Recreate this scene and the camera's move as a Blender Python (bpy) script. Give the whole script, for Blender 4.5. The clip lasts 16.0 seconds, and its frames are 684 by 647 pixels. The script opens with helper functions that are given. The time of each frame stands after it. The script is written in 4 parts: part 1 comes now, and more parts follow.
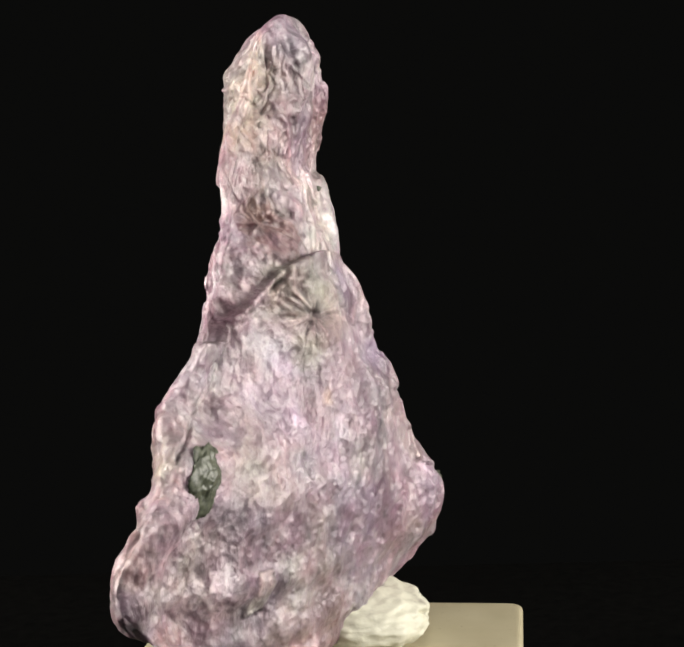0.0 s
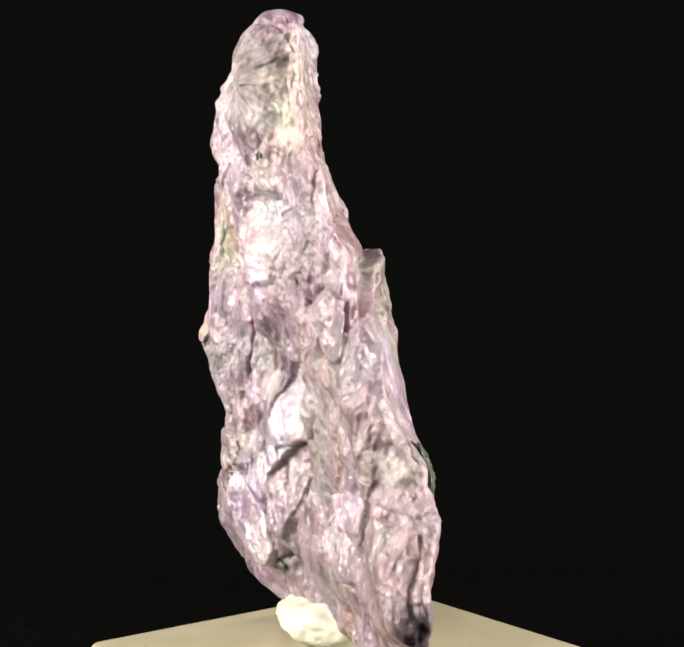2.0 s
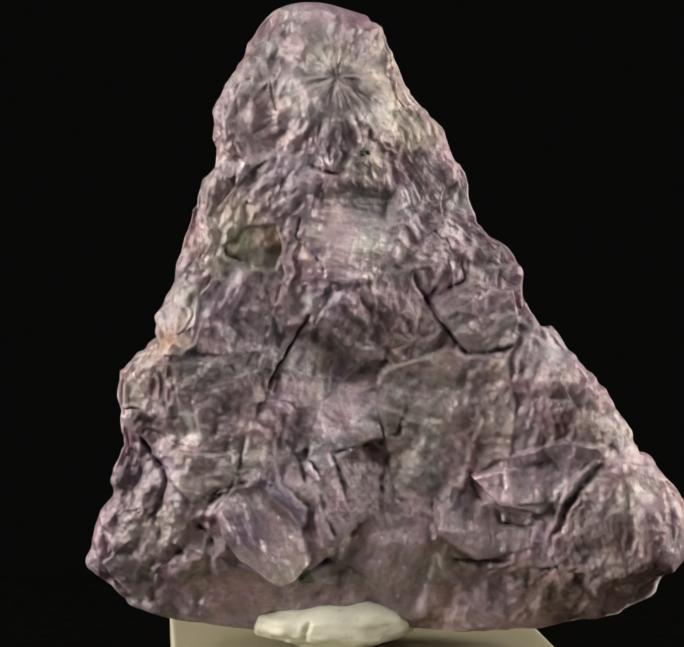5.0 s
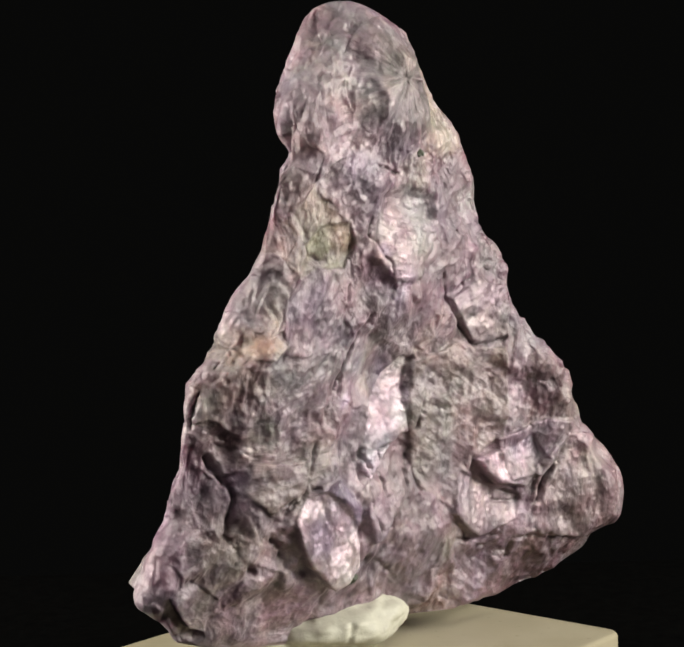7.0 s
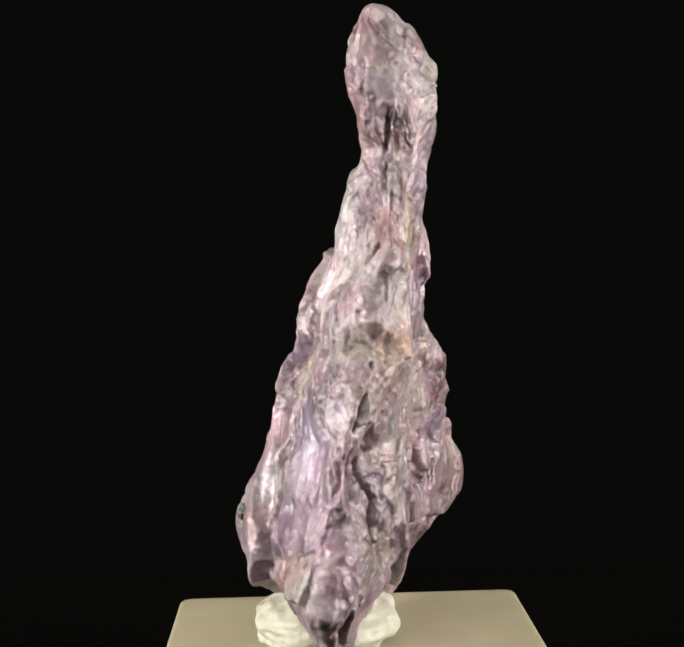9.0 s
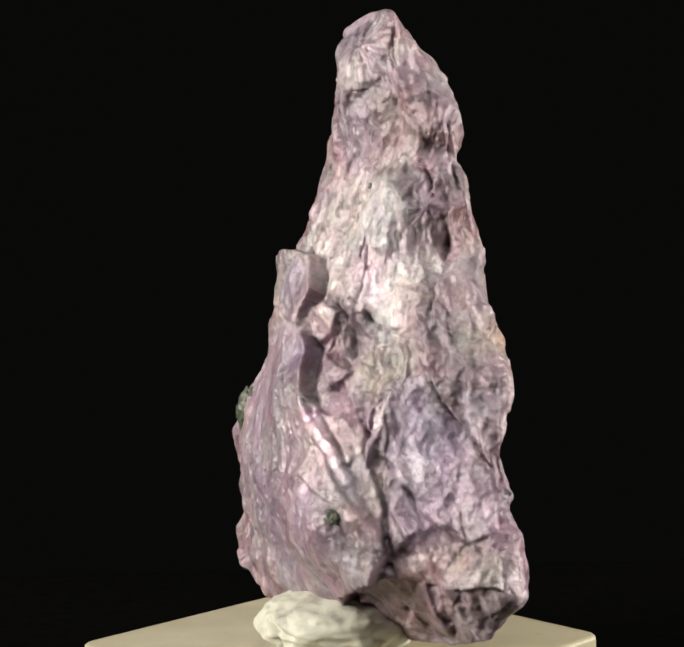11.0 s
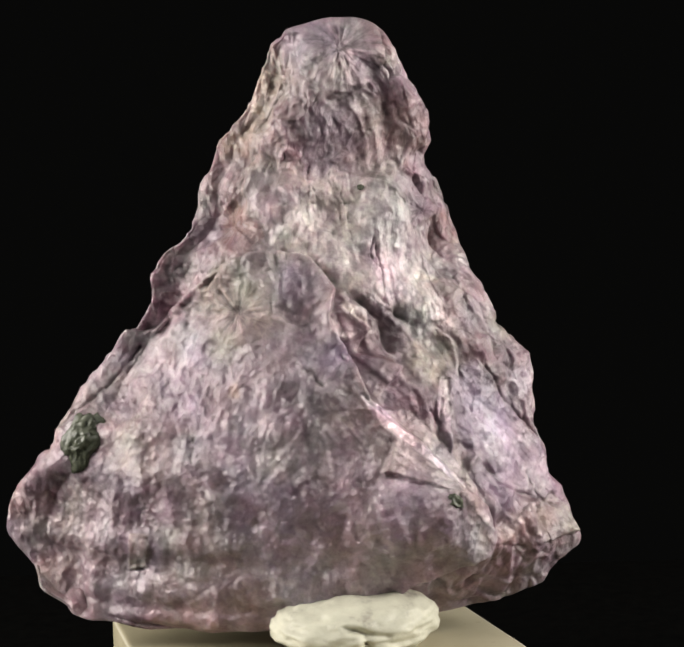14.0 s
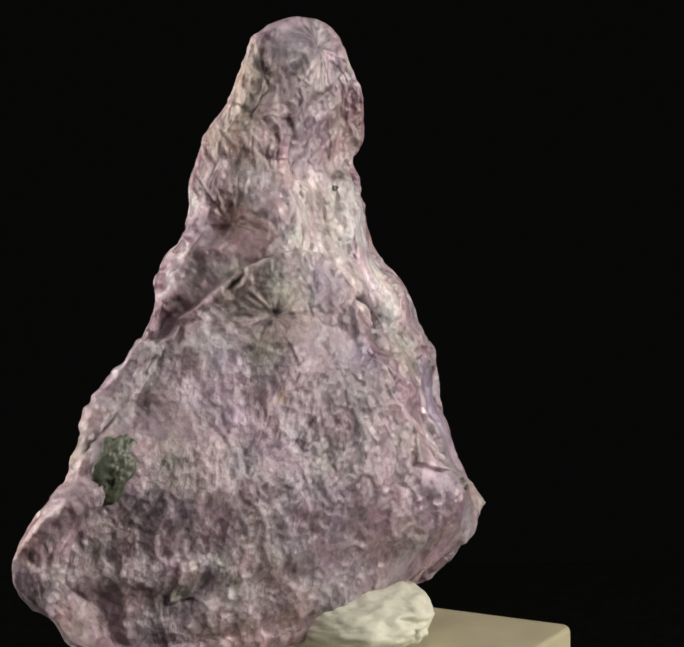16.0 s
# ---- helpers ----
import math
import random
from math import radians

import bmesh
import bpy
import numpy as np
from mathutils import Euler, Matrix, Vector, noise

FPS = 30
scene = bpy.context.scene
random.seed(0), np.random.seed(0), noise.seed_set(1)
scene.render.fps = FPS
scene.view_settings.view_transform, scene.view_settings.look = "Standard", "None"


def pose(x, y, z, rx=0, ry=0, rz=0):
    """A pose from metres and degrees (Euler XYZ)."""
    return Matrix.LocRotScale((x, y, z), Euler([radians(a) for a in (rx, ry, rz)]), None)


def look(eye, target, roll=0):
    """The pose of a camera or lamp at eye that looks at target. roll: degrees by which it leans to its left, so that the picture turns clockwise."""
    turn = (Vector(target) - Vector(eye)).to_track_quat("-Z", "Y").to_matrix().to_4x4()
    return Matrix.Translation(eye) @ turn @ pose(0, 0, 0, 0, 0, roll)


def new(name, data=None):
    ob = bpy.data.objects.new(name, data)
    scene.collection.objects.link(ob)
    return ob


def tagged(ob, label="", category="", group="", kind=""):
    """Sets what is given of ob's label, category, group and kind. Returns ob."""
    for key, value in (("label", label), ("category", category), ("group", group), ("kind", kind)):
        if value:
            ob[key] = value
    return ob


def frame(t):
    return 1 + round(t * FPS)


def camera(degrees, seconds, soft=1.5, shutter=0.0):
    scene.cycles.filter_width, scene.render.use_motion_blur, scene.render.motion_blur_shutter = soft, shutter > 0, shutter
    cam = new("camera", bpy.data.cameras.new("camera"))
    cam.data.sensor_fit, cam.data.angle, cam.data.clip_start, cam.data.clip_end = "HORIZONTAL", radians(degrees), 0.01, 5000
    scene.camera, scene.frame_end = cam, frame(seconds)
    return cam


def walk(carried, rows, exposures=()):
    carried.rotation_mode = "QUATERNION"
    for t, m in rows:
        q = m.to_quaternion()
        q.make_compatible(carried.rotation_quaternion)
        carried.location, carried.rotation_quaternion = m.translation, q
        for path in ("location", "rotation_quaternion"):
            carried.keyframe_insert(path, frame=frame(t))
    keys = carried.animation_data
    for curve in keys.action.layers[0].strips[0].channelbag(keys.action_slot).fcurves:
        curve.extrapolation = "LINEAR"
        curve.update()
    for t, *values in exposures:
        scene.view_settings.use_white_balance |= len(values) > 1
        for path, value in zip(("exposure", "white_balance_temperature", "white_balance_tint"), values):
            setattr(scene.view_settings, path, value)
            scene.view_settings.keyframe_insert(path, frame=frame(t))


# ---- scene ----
# ---- camera: stands still ----
cam = camera(26.07, 16.0, soft=2.0)
EYE = Vector((0.0, -0.2, 0.05713))
PAN, TILT = radians(0.2607), radians(3.714)
AIM = EYE + Vector((math.sin(PAN) * math.cos(TILT), math.cos(PAN) * math.cos(TILT), -math.sin(TILT)))
VIEW = look(EYE, AIM, -1.3325)
walk(cam, [(0, VIEW), (16, VIEW)],
     [(0, 0.02), (1, 0.22), (1.5, 0.47), (2, 0.37), (2.5, 0.08), (3.5, -0.27), (4, -0.40), (6.5, -0.12), (7, -0.35), (8, -0.42), (9, -0.12), (11.5, -0.28),
      (12.5, -0.50), (13.5, -0.45), (14.5, -0.36), (15.5, -0.48), (16, -0.46)])
SPIN = 20.978  # degrees a second, anticlockwise from above

# ---- light: two lamps beside the camera, one above, in a dark room ----
world = bpy.data.worlds.new("dark_room")
scene.world = world
world.use_nodes = True
world.node_tree.nodes["Background"].inputs[0].default_value = (0.003, 0.003, 0.0028, 1)
world.node_tree.nodes["Background"].inputs[1].default_value = 1.0


def lamp(name, eye, target, size, watts, colour):
    data = bpy.data.lights.new(name, "AREA")
    data.shape, data.size, data.energy, data.color = "DISK", size, watts, colour
    ob = new(name, data)
    ob.matrix_world = look(eye, target)
    return ob


lamp("lamp_a", (-0.33, -0.06, 0.14), (0, 0, 0.04), 0.18, 2.5, (1.0, 0.95, 0.87))
lamp("lamp_b", (0.33, -0.07, 0.14), (0, 0, 0.04), 0.18, 2.3, (1.0, 0.95, 0.87))
lamp("lamp_c", (0.0, -0.24, 0.40), (0, 0, 0.04), 0.18, 0.7, (1.0, 0.96, 0.90))


# ---- numeric noise ----
def lattice(ix, iy, iz, seed):
    h = (ix * 374761393 + iy * 668265263 + iz * 2147483647 + seed * 974711) & 0xFFFFFFFF
    h = ((h ^ (h >> 13)) * 1274126177) & 0xFFFFFFFF
    h = ((h ^ (h >> 16)) * 2246822519) & 0xFFFFFFFF
    return ((h ^ (h >> 15)) & 0xFFFFFF) / 0xFFFFFF * 2 - 1


def value_noise(p, seed=0):
    """Smooth noise in -1..1 at points p (n, 3)."""
    i = np.floor(p).astype(np.int64)
    f = p - i
    f = f * f * f * (f * (f * 6 - 15) + 10)
    out = 0
    for dx in (0, 1):
        for dy in (0, 1):
            for dz in (0, 1):
                w = np.abs(1 - dx - f[:, 0]) * np.abs(1 - dy - f[:, 1]) * np.abs(1 - dz - f[:, 2])
                out = out + w * lattice(i[:, 0] + dx, i[:, 1] + dy, i[:, 2] + dz, seed)
    return out


def fbm(p, octaves=4, seed=0, gain=0.5):
    total, amp = 0, 1.0
    for k in range(octaves):
        total = total + amp * value_noise(p * 2.03 ** k + 7.3 * k, seed + k)
        amp *= gain
    return total


def smooth(a, b, x):
    t = np.clip((x - a) / (b - a), 0, 1)
    return t * t * (3 - 2 * t)


# ---- materials ----
def material(name):
    m = bpy.data.materials.new(name)
    m.use_nodes = True
    nt = m.node_tree
    return m, nt, nt.nodes["Principled BSDF"]


def node(nt, kind, **values):
    n = nt.nodes.new(kind)
    for key, value in values.items():
        n.inputs[key.replace("_", " ")].default_value = value
    return n


def ramp(nt, source, stops):
    n = nt.nodes.new("ShaderNodeValToRGB")
    while len(n.color_ramp.elements) < len(stops):
        n.color_ramp.elements.new(0.5)
    for e, (at, c) in zip(n.color_ramp.elements, stops):
        e.position, e.color = at, (*c, 1) if len(c) == 3 else c
    nt.links.new(source, n.inputs[0])
    return n.outputs[0]


def mix(nt, a, b, fac, how="MIX"):
    n = nt.nodes.new("ShaderNodeMix")
    n.data_type, n.blend_type = "RGBA", how
    for value, socket in ((a, n.inputs[6]), (b, n.inputs[7]), (fac, n.inputs[0])):
        if isinstance(value, bpy.types.NodeSocket):
            nt.links.new(value, socket)
        else:
            socket.default_value = value
    return n.outputs[2]


def bump(nt, height, strength, distance, normal=None):
    n = node(nt, "ShaderNodeBump", Strength=strength, Distance=distance)
    nt.links.new(height, n.inputs["Height"])
    if normal:
        nt.links.new(normal, n.inputs["Normal"])
    return n.outputs["Normal"]


def mineral_material():
    """Silky fibrous lilac rock: its fibres follow the 'fibre' attribute (mm) and 'way', its minerals the 'tint', its lustre the 'gloss'."""
    m, nt, b = material("fibrous_lilac_mineral")

    def attribute(name):
        n = nt.nodes.new("ShaderNodeAttribute")
        n.attribute_name = name
        return n

    fib, tint, gloss = attribute("fibre"), attribute("tint"), attribute("gloss")
    streak = node(nt, "ShaderNodeTexNoise", Scale=2.4, Detail=5.0, Roughness=0.65)
    nt.links.new(fib.outputs["Vector"], streak.inputs["Vector"])
    fine = node(nt, "ShaderNodeTexNoise", Scale=8.0, Detail=3.0, Roughness=0.65)
    nt.links.new(fib.outputs["Vector"], fine.inputs["Vector"])
    flake = node(nt, "ShaderNodeTexVoronoi", Scale=1.5, Randomness=1.0)
    nt.links.new(fib.outputs["Vector"], flake.inputs["Vector"])
    split = nt.nodes.new("ShaderNodeSeparateColor")
    nt.links.new(flake.outputs["Color"], split.inputs[0])
    coord = nt.nodes.new("ShaderNodeTexCoord")
    grain = node(nt, "ShaderNodeTexNoise", Scale=1500.0, Detail=4.0, Roughness=0.7)
    nt.links.new(coord.outputs["Object"], grain.inputs["Vector"])
    cloud = node(nt, "ShaderNodeTexNoise", Scale=320.0, Detail=6.0, Roughness=0.68, Distortion=0.8)
    nt.links.new(coord.outputs["Object"], cloud.inputs["Vector"])
    scale_cells = node(nt, "ShaderNodeTexVoronoi", Scale=1050.0, Randomness=1.0)
    nt.links.new(coord.outputs["Object"], scale_cells.inputs["Vector"])
    # broken facets two or three millimetres across, with ragged borders
    ragged = nt.nodes.new("ShaderNodeVectorMath")
    ragged.operation = "MULTIPLY_ADD"
    nt.links.new(cloud.outputs["Color"], ragged.inputs[0])
    ragged.inputs[1].default_value = (0.0022,) * 3
    nt.links.new(coord.outputs["Object"], ragged.inputs[2])
    facet = node(nt, "ShaderNodeTexVoronoi", Scale=330.0, Randomness=1.0)
    nt.links.new(ragged.outputs[0], facet.inputs["Vector"])
    veil = ramp(nt, cloud.outputs["Fac"], [(0.38, (0.1,) * 3), (0.64, (0.75,) * 3)])
    dark = ramp(nt, streak.outputs["Fac"], [(0.30, (0.86, 0.84, 0.86)), (0.50, (0.99, 0.98, 0.99)), (0.70, (1.10, 1.10, 1.10))])
    c = mix(nt, tint.outputs["Color"], dark, veil, "MULTIPLY")
    # random flake tone; the palest flakes paint small glints into the colour
    flake_glints = ramp(nt, split.outputs[0], [(0.0, (0.88, 0.84, 0.88)), (0.7, (1.0, 1.0, 1.0)), (1.0, (1.25, 1.24, 1.2))])
    c = mix(nt, c, flake_glints, 0.4, "MULTIPLY")
    speck = ramp(nt, grain.outputs["Fac"], [(0.32, (0.74, 0.68, 0.73)), (0.55, (1.0, 1.0, 1.0)), (0.75, (1.22, 1.22, 1.2))])
    c = mix(nt, c, speck, 0.8, "MULTIPLY")
    blot = ramp(nt, cloud.outputs["Fac"], [(0.33, (0.66, 0.56, 0.66)), (0.50, (1.0, 0.99, 1.0)), (0.66, (1.18, 1.17, 1.12))])
    c = mix(nt, c, blot, 0.7, "MULTIPLY")
    nt.links.new(c, b.inputs["Base Color"])
    rough = ramp(nt, fine.outputs["Fac"], [(0.3, (0.46,) * 3), (0.7, (0.31,) * 3)])
    sleek = ramp(nt, fine.outputs["Fac"], [(0.3, (0.38,) * 3), (0.7, (0.27,) * 3)])
    nt.links.new(mix(nt, rough, sleek, gloss.outputs["Fac"]), b.inputs["Roughness"])
    lustre = nt.nodes.new("ShaderNodeMath")
    lustre.operation = "MULTIPLY_ADD"
    nt.links.new(gloss.outputs["Fac"], lustre.inputs[0])
    lustre.inputs[1].default_value, lustre.inputs[2].default_value = 0.26, 0.04
    nt.links.new(lustre.outputs[0], b.inputs["Metallic"])
    b.inputs["Specular IOR Level"].default_value = 1.0
    b.inputs["Subsurface Weight"].default_value = 0.55
    b.inputs["Subsurface Radius"].default_value = (1.0, 0.8, 0.9)
    b.inputs["Subsurface Scale"].default_value = 0.002
    # silk: reflections are drawn out across the fibres
    b.inputs["Anisotropic"].default_value = 0.7
    along = nt.nodes.new("ShaderNodeVectorTransform")
    along.vector_type, along.convert_from, along.convert_to = "VECTOR", "OBJECT", "WORLD"
    nt.links.new(attribute("way").outputs["Vector"], along.inputs[0])
    nt.links.new(along.outputs[0], b.inputs["Tangent"])
    n = bump(nt, streak.outputs["Fac"], 0.5, 0.00018)
    n = bump(nt, scale_cells.outputs["Distance"], 0.5, 0.0003, n)
    n = bump(nt, fine.outputs["Fac"], 0.6, 0.0001, n)
    n = bump(nt, grain.outputs["Fac"], 0.65, 0.0002, n)
    n = bump(nt, cloud.outputs["Fac"], 0.3, 0.0004, n)
    # every flake leans a little its own way, so that some catch the light
    for cells, lean_by in ((facet, 0.32), (flake, 0.2), (scale_cells, 0.18)):
        lean = nt.nodes.new("ShaderNodeVectorMath")
        lean.operation = "MULTIPLY_ADD"
        nt.links.new(cells.outputs["Color"], lean.inputs[0])
        lean.inputs[1].default_value = (lean_by,) * 3
        lean.inputs[2].default_value = (-lean_by / 2,) * 3
        added = nt.nodes.new("ShaderNodeVectorMath")
        nt.links.new(n, added.inputs[0])
        nt.links.new(lean.outputs[0], added.inputs[1])
        unit = nt.nodes.new("ShaderNodeVectorMath")
        unit.operation = "NORMALIZE"
        nt.links.new(added.outputs[0], unit.inputs[0])
        n = unit.outputs[0]
    nt.links.new(n, b.inputs["Normal"])
    return m


def acrylic_material():
    """Cream acrylic, finely brushed along its edges."""
    m, nt, b = material("brushed_cream_acrylic")
    coord = nt.nodes.new("ShaderNodeTexCoord")
    dust = node(nt, "ShaderNodeTexNoise", Scale=120.0, Detail=5.0, Roughness=0.6)
    nt.links.new(coord.outputs["Object"], dust.inputs["Vector"])
    lint = node(nt, "ShaderNodeTexNoise", Scale=900.0, Detail=2.0, Roughness=0.5)
    nt.links.new(coord.outputs["Object"], lint.inputs["Vector"])
    c = ramp(nt, dust.outputs["Fac"], [(0.3, (0.36, 0.32, 0.21)), (0.7, (0.42, 0.378, 0.26))])
    c = mix(nt, c, ramp(nt, lint.outputs["Fac"], [(0.24, (0.7, 0.68, 0.62)), (0.32, (1.0, 1.0, 1.0)), (0.74, (1.0, 1.0, 1.0)), (0.80, (1.25, 1.25, 1.25))]), 1.0, "MULTIPLY")
    nt.links.new(c, b.inputs["Base Color"])
    nt.links.new(ramp(nt, dust.outputs["Fac"], [(0.3, (0.50,) * 3), (0.7, (0.58,) * 3)]), b.inputs["Roughness"])
    b.inputs["Specular IOR Level"].default_value = 1.0
    b.inputs["Anisotropic"].default_value = 0.9
    along = nt.nodes.new("ShaderNodeVectorTransform")
    along.vector_type, along.convert_from, along.convert_to = "VECTOR", "OBJECT", "WORLD"
    along.inputs[0].default_value = (math.cos(radians(-7.5)), math.sin(radians(-7.5)), 0.02)
    nt.links.new(along.outputs[0], b.inputs["Tangent"])
    return m


def putty_material():
    m, nt, b = material("white_putty")
    coord = nt.nodes.new("ShaderNodeTexCoord")
    smear = node(nt, "ShaderNodeTexNoise", Scale=220.0, Detail=6.0, Roughness=0.65)
    nt.links.new(coord.outputs["Object"], smear.inputs["Vector"])
    c = ramp(nt, smear.outputs["Fac"], [(0.28, (0.28, 0.26, 0.22)), (0.42, (0.50, 0.49, 0.40)), (0.7, (0.60, 0.59, 0.48))])
    nt.links.new(c, b.inputs["Base Color"])
    b.inputs["Roughness"].default_value = 0.55
    nt.links.new(bump(nt, smear.outputs["Fac"], 0.5, 0.0006), b.inputs["Normal"])
    return m


def plain_material(name, c1, c2, scale, rough):
    m, nt, b = material(name)
    coord = nt.nodes.new("ShaderNodeTexCoord")
    n = node(nt, "ShaderNodeTexNoise", Scale=scale, Detail=6.0, Roughness=0.7)
    nt.links.new(coord.outputs["Object"], n.inputs["Vector"])
    nt.links.new(ramp(nt, n.outputs["Fac"], [(0.3, c1), (0.7, c2)]), b.inputs["Base Color"])
    b.inputs["Roughness"].default_value = rough
    nt.links.new(bump(nt, n.outputs["Fac"], 0.5, 0.05 / scale), b.inputs["Normal"])
    return m


MINERAL = mineral_material()
ACRYLIC = acrylic_material()
PUTTY = putty_material()
VELVET = plain_material("black_velvet", (0.0012, 0.0012, 0.0012), (0.0022, 0.0022, 0.002), 400.0, 1.0)
VELVET.node_tree.nodes["Principled BSDF"].inputs["Specular IOR Level"].default_value = 0.0
BACKCLOTH = plain_material("glowing_backcloth", (0.0012, 0.0012, 0.0012), (0.0022, 0.0022, 0.002), 40.0, 1.0)
BACKCLOTH.node_tree.nodes["Principled BSDF"].inputs["Specular IOR Level"].default_value = 0.0
# weak emission, not a lamp: lifts the black behind the specimen
BACKCLOTH.node_tree.nodes["Principled BSDF"].inputs["Emission Color"].default_value = (0.0031, 0.0031, 0.0029, 1)
BACKCLOTH.node_tree.nodes["Principled BSDF"].inputs["Emission Strength"].default_value = 1.0
TABLE = plain_material("black_table_cloth", (0.0018, 0.0018, 0.0018), (0.003, 0.003, 0.0028), 400.0, 1.0)
TABLE.node_tree.nodes["Principled BSDF"].inputs["Specular IOR Level"].default_value = 0.0
DARK_GREEN = plain_material("blackish_green_inclusion", (0.014, 0.018, 0.011), (0.12, 0.13, 0.09), 1500.0, 0.45)


# ---- building helpers ----
def part(name, bm, mat, parent, label=""):
    me = bpy.data.meshes.new(name)
    bm.to_mesh(me)
    bm.free()
    me.materials.append(mat)
    me.polygons.foreach_set("use_smooth", [True] * len(me.polygons))
    ob = new(name, me)
    ob.parent = parent
    return tagged(ob, label) if label else ob


# ---- the dark surroundings ----
def box(name, lo, hi, mat, label, category):
    bm = bmesh.new()
    bmesh.ops.create_cube(bm, size=1)
    for v in bm.verts:
        v.co = Vector([lo[i] + (v.co[i] + 0.5) * (hi[i] - lo[i]) for i in range(3)])
    ob = part(name, bm, mat, None)
    ob.data.polygons.foreach_set("use_smooth", [False] * len(ob.data.polygons))
    return tagged(ob, label, category, kind="structure")


BASE_TOP, BASE_DEEP = 0.0, 0.0127
box("floor", (-3, -3, -0.85), (3, 3, -0.8), VELVET, "matt black floor in an unlit room", "floor")
box("table_top", (-0.1, -0.1, -0.06), (0.1, 0.1, -BASE_DEEP), TABLE, "small matt black table top under the stand", "table top")
box("backdrop", (-3, 1.4, -0.8), (3, 1.45, 2), BACKCLOTH, "plain black backdrop cloth behind the specimen, with a faint added glow", "backdrop")
box("wall_west", (-3.05, -3, -0.8), (-3, 1.45, 2), VELVET, "plain black side wall", "wall")
box("wall_east", (3, -3, -0.8), (3.05, 1.45, 2), VELVET, "plain black side wall", "wall")
box("wall_south", (-3.05, -3.05, -0.8), (3.05, -3, 2), VELVET, "plain black wall behind the camera", "wall")
box("ceiling", (-3.05, -3.05, 2), (3.05, 1.45, 2.05), VELVET, "plain black ceiling", "ceiling")


# ---- the stand ----
def make_stand():
    bm = bmesh.new()
    bmesh.ops.create_cube(bm, size=1)
    for v in bm.verts:
        v.co = Vector((v.co.x * 0.0522, v.co.y * 0.0514, (v.co.z - 0.5) * BASE_DEEP))
    uprights = [e for e in bm.edges if abs(e.verts[0].co.z - e.verts[1].co.z) > 0.005]
    bmesh.ops.bevel(bm, geom=uprights, offset=0.0022, segments=5, affect="EDGES", profile=0.5)
    rims = [e for e in bm.edges if abs(e.verts[0].co.z - e.verts[1].co.z) < 1e-6 and len(e.link_faces) == 2
            and abs(e.link_faces[0].normal.z - e.link_faces[1].normal.z) > 0.5]
    bmesh.ops.bevel(bm, geom=rims, offset=0.0007, segments=3, affect="EDGES", profile=0.5)
    turn = Matrix.Translation((-0.0019, -0.0022, 0)) @ Matrix.Rotation(radians(-7.5), 4, "Z")
    bmesh.ops.transform(bm, matrix=turn, verts=bm.verts)
    ob = part("display_base", bm, ACRYLIC, None)
    return tagged(ob, "square cream acrylic block with rounded satin edges on a black table", "display base")


# ---- the specimen, modelled in mm: u along its breadth, v through its thickness, z up ----
BREADTH = np.array([math.cos(radians(75)), math.sin(radians(75))])
DEPTH = np.array([math.cos(radians(-15)), math.sin(radians(-15))])


def to_world(u, v, z):
    xy = np.multiply.outer(u, BREADTH) + np.multiply.outer(v, DEPTH)
    return np.concatenate([xy, np.asarray(z)[..., None]], -1) / 1000.0


# the outline's two edges, height by height
EDGE_LEVEL = (3, 4.5, 6, 8, 10, 12, 15, 18, 20, 22, 25, 28, 30, 33, 36, 39, 42, 45, 48, 51, 54, 57, 60, 63, 66, 69, 72, 75, 78, 80, 82, 84, 85.2, 86)
EDGE_LOW = (-26.1, -35.5, -37.7, -41, -41.6, -42.3, -45.6, -45, -44.4, -43.3, -41, -38.3, -37.7, -35.5, -33.6, -31.3, -28.6, -25.4, -24.5, -23.9, -22.2, -18.6, -17.6, -17.2, -15, -14.3, -11.3, -9.2, -8.1, -7.7, -7.9, -7.6, -7.1, -6.8)
EDGE_HIGH = (13.2, 22.1, 28, 29.6, 32.5, 34.6, 33.8, 32.6, 31.9, 30.7, 30.8, 30.2, 29.4, 29.1, 29.3, 28.4, 25.1, 23.3, 22.2, 20.6, 19.7, 18.7, 18.5, 16.9, 15, 15.7, 14.8, 13.5, 11.7, 10.6, 10.6, 11.2, 11.9, 12.5)
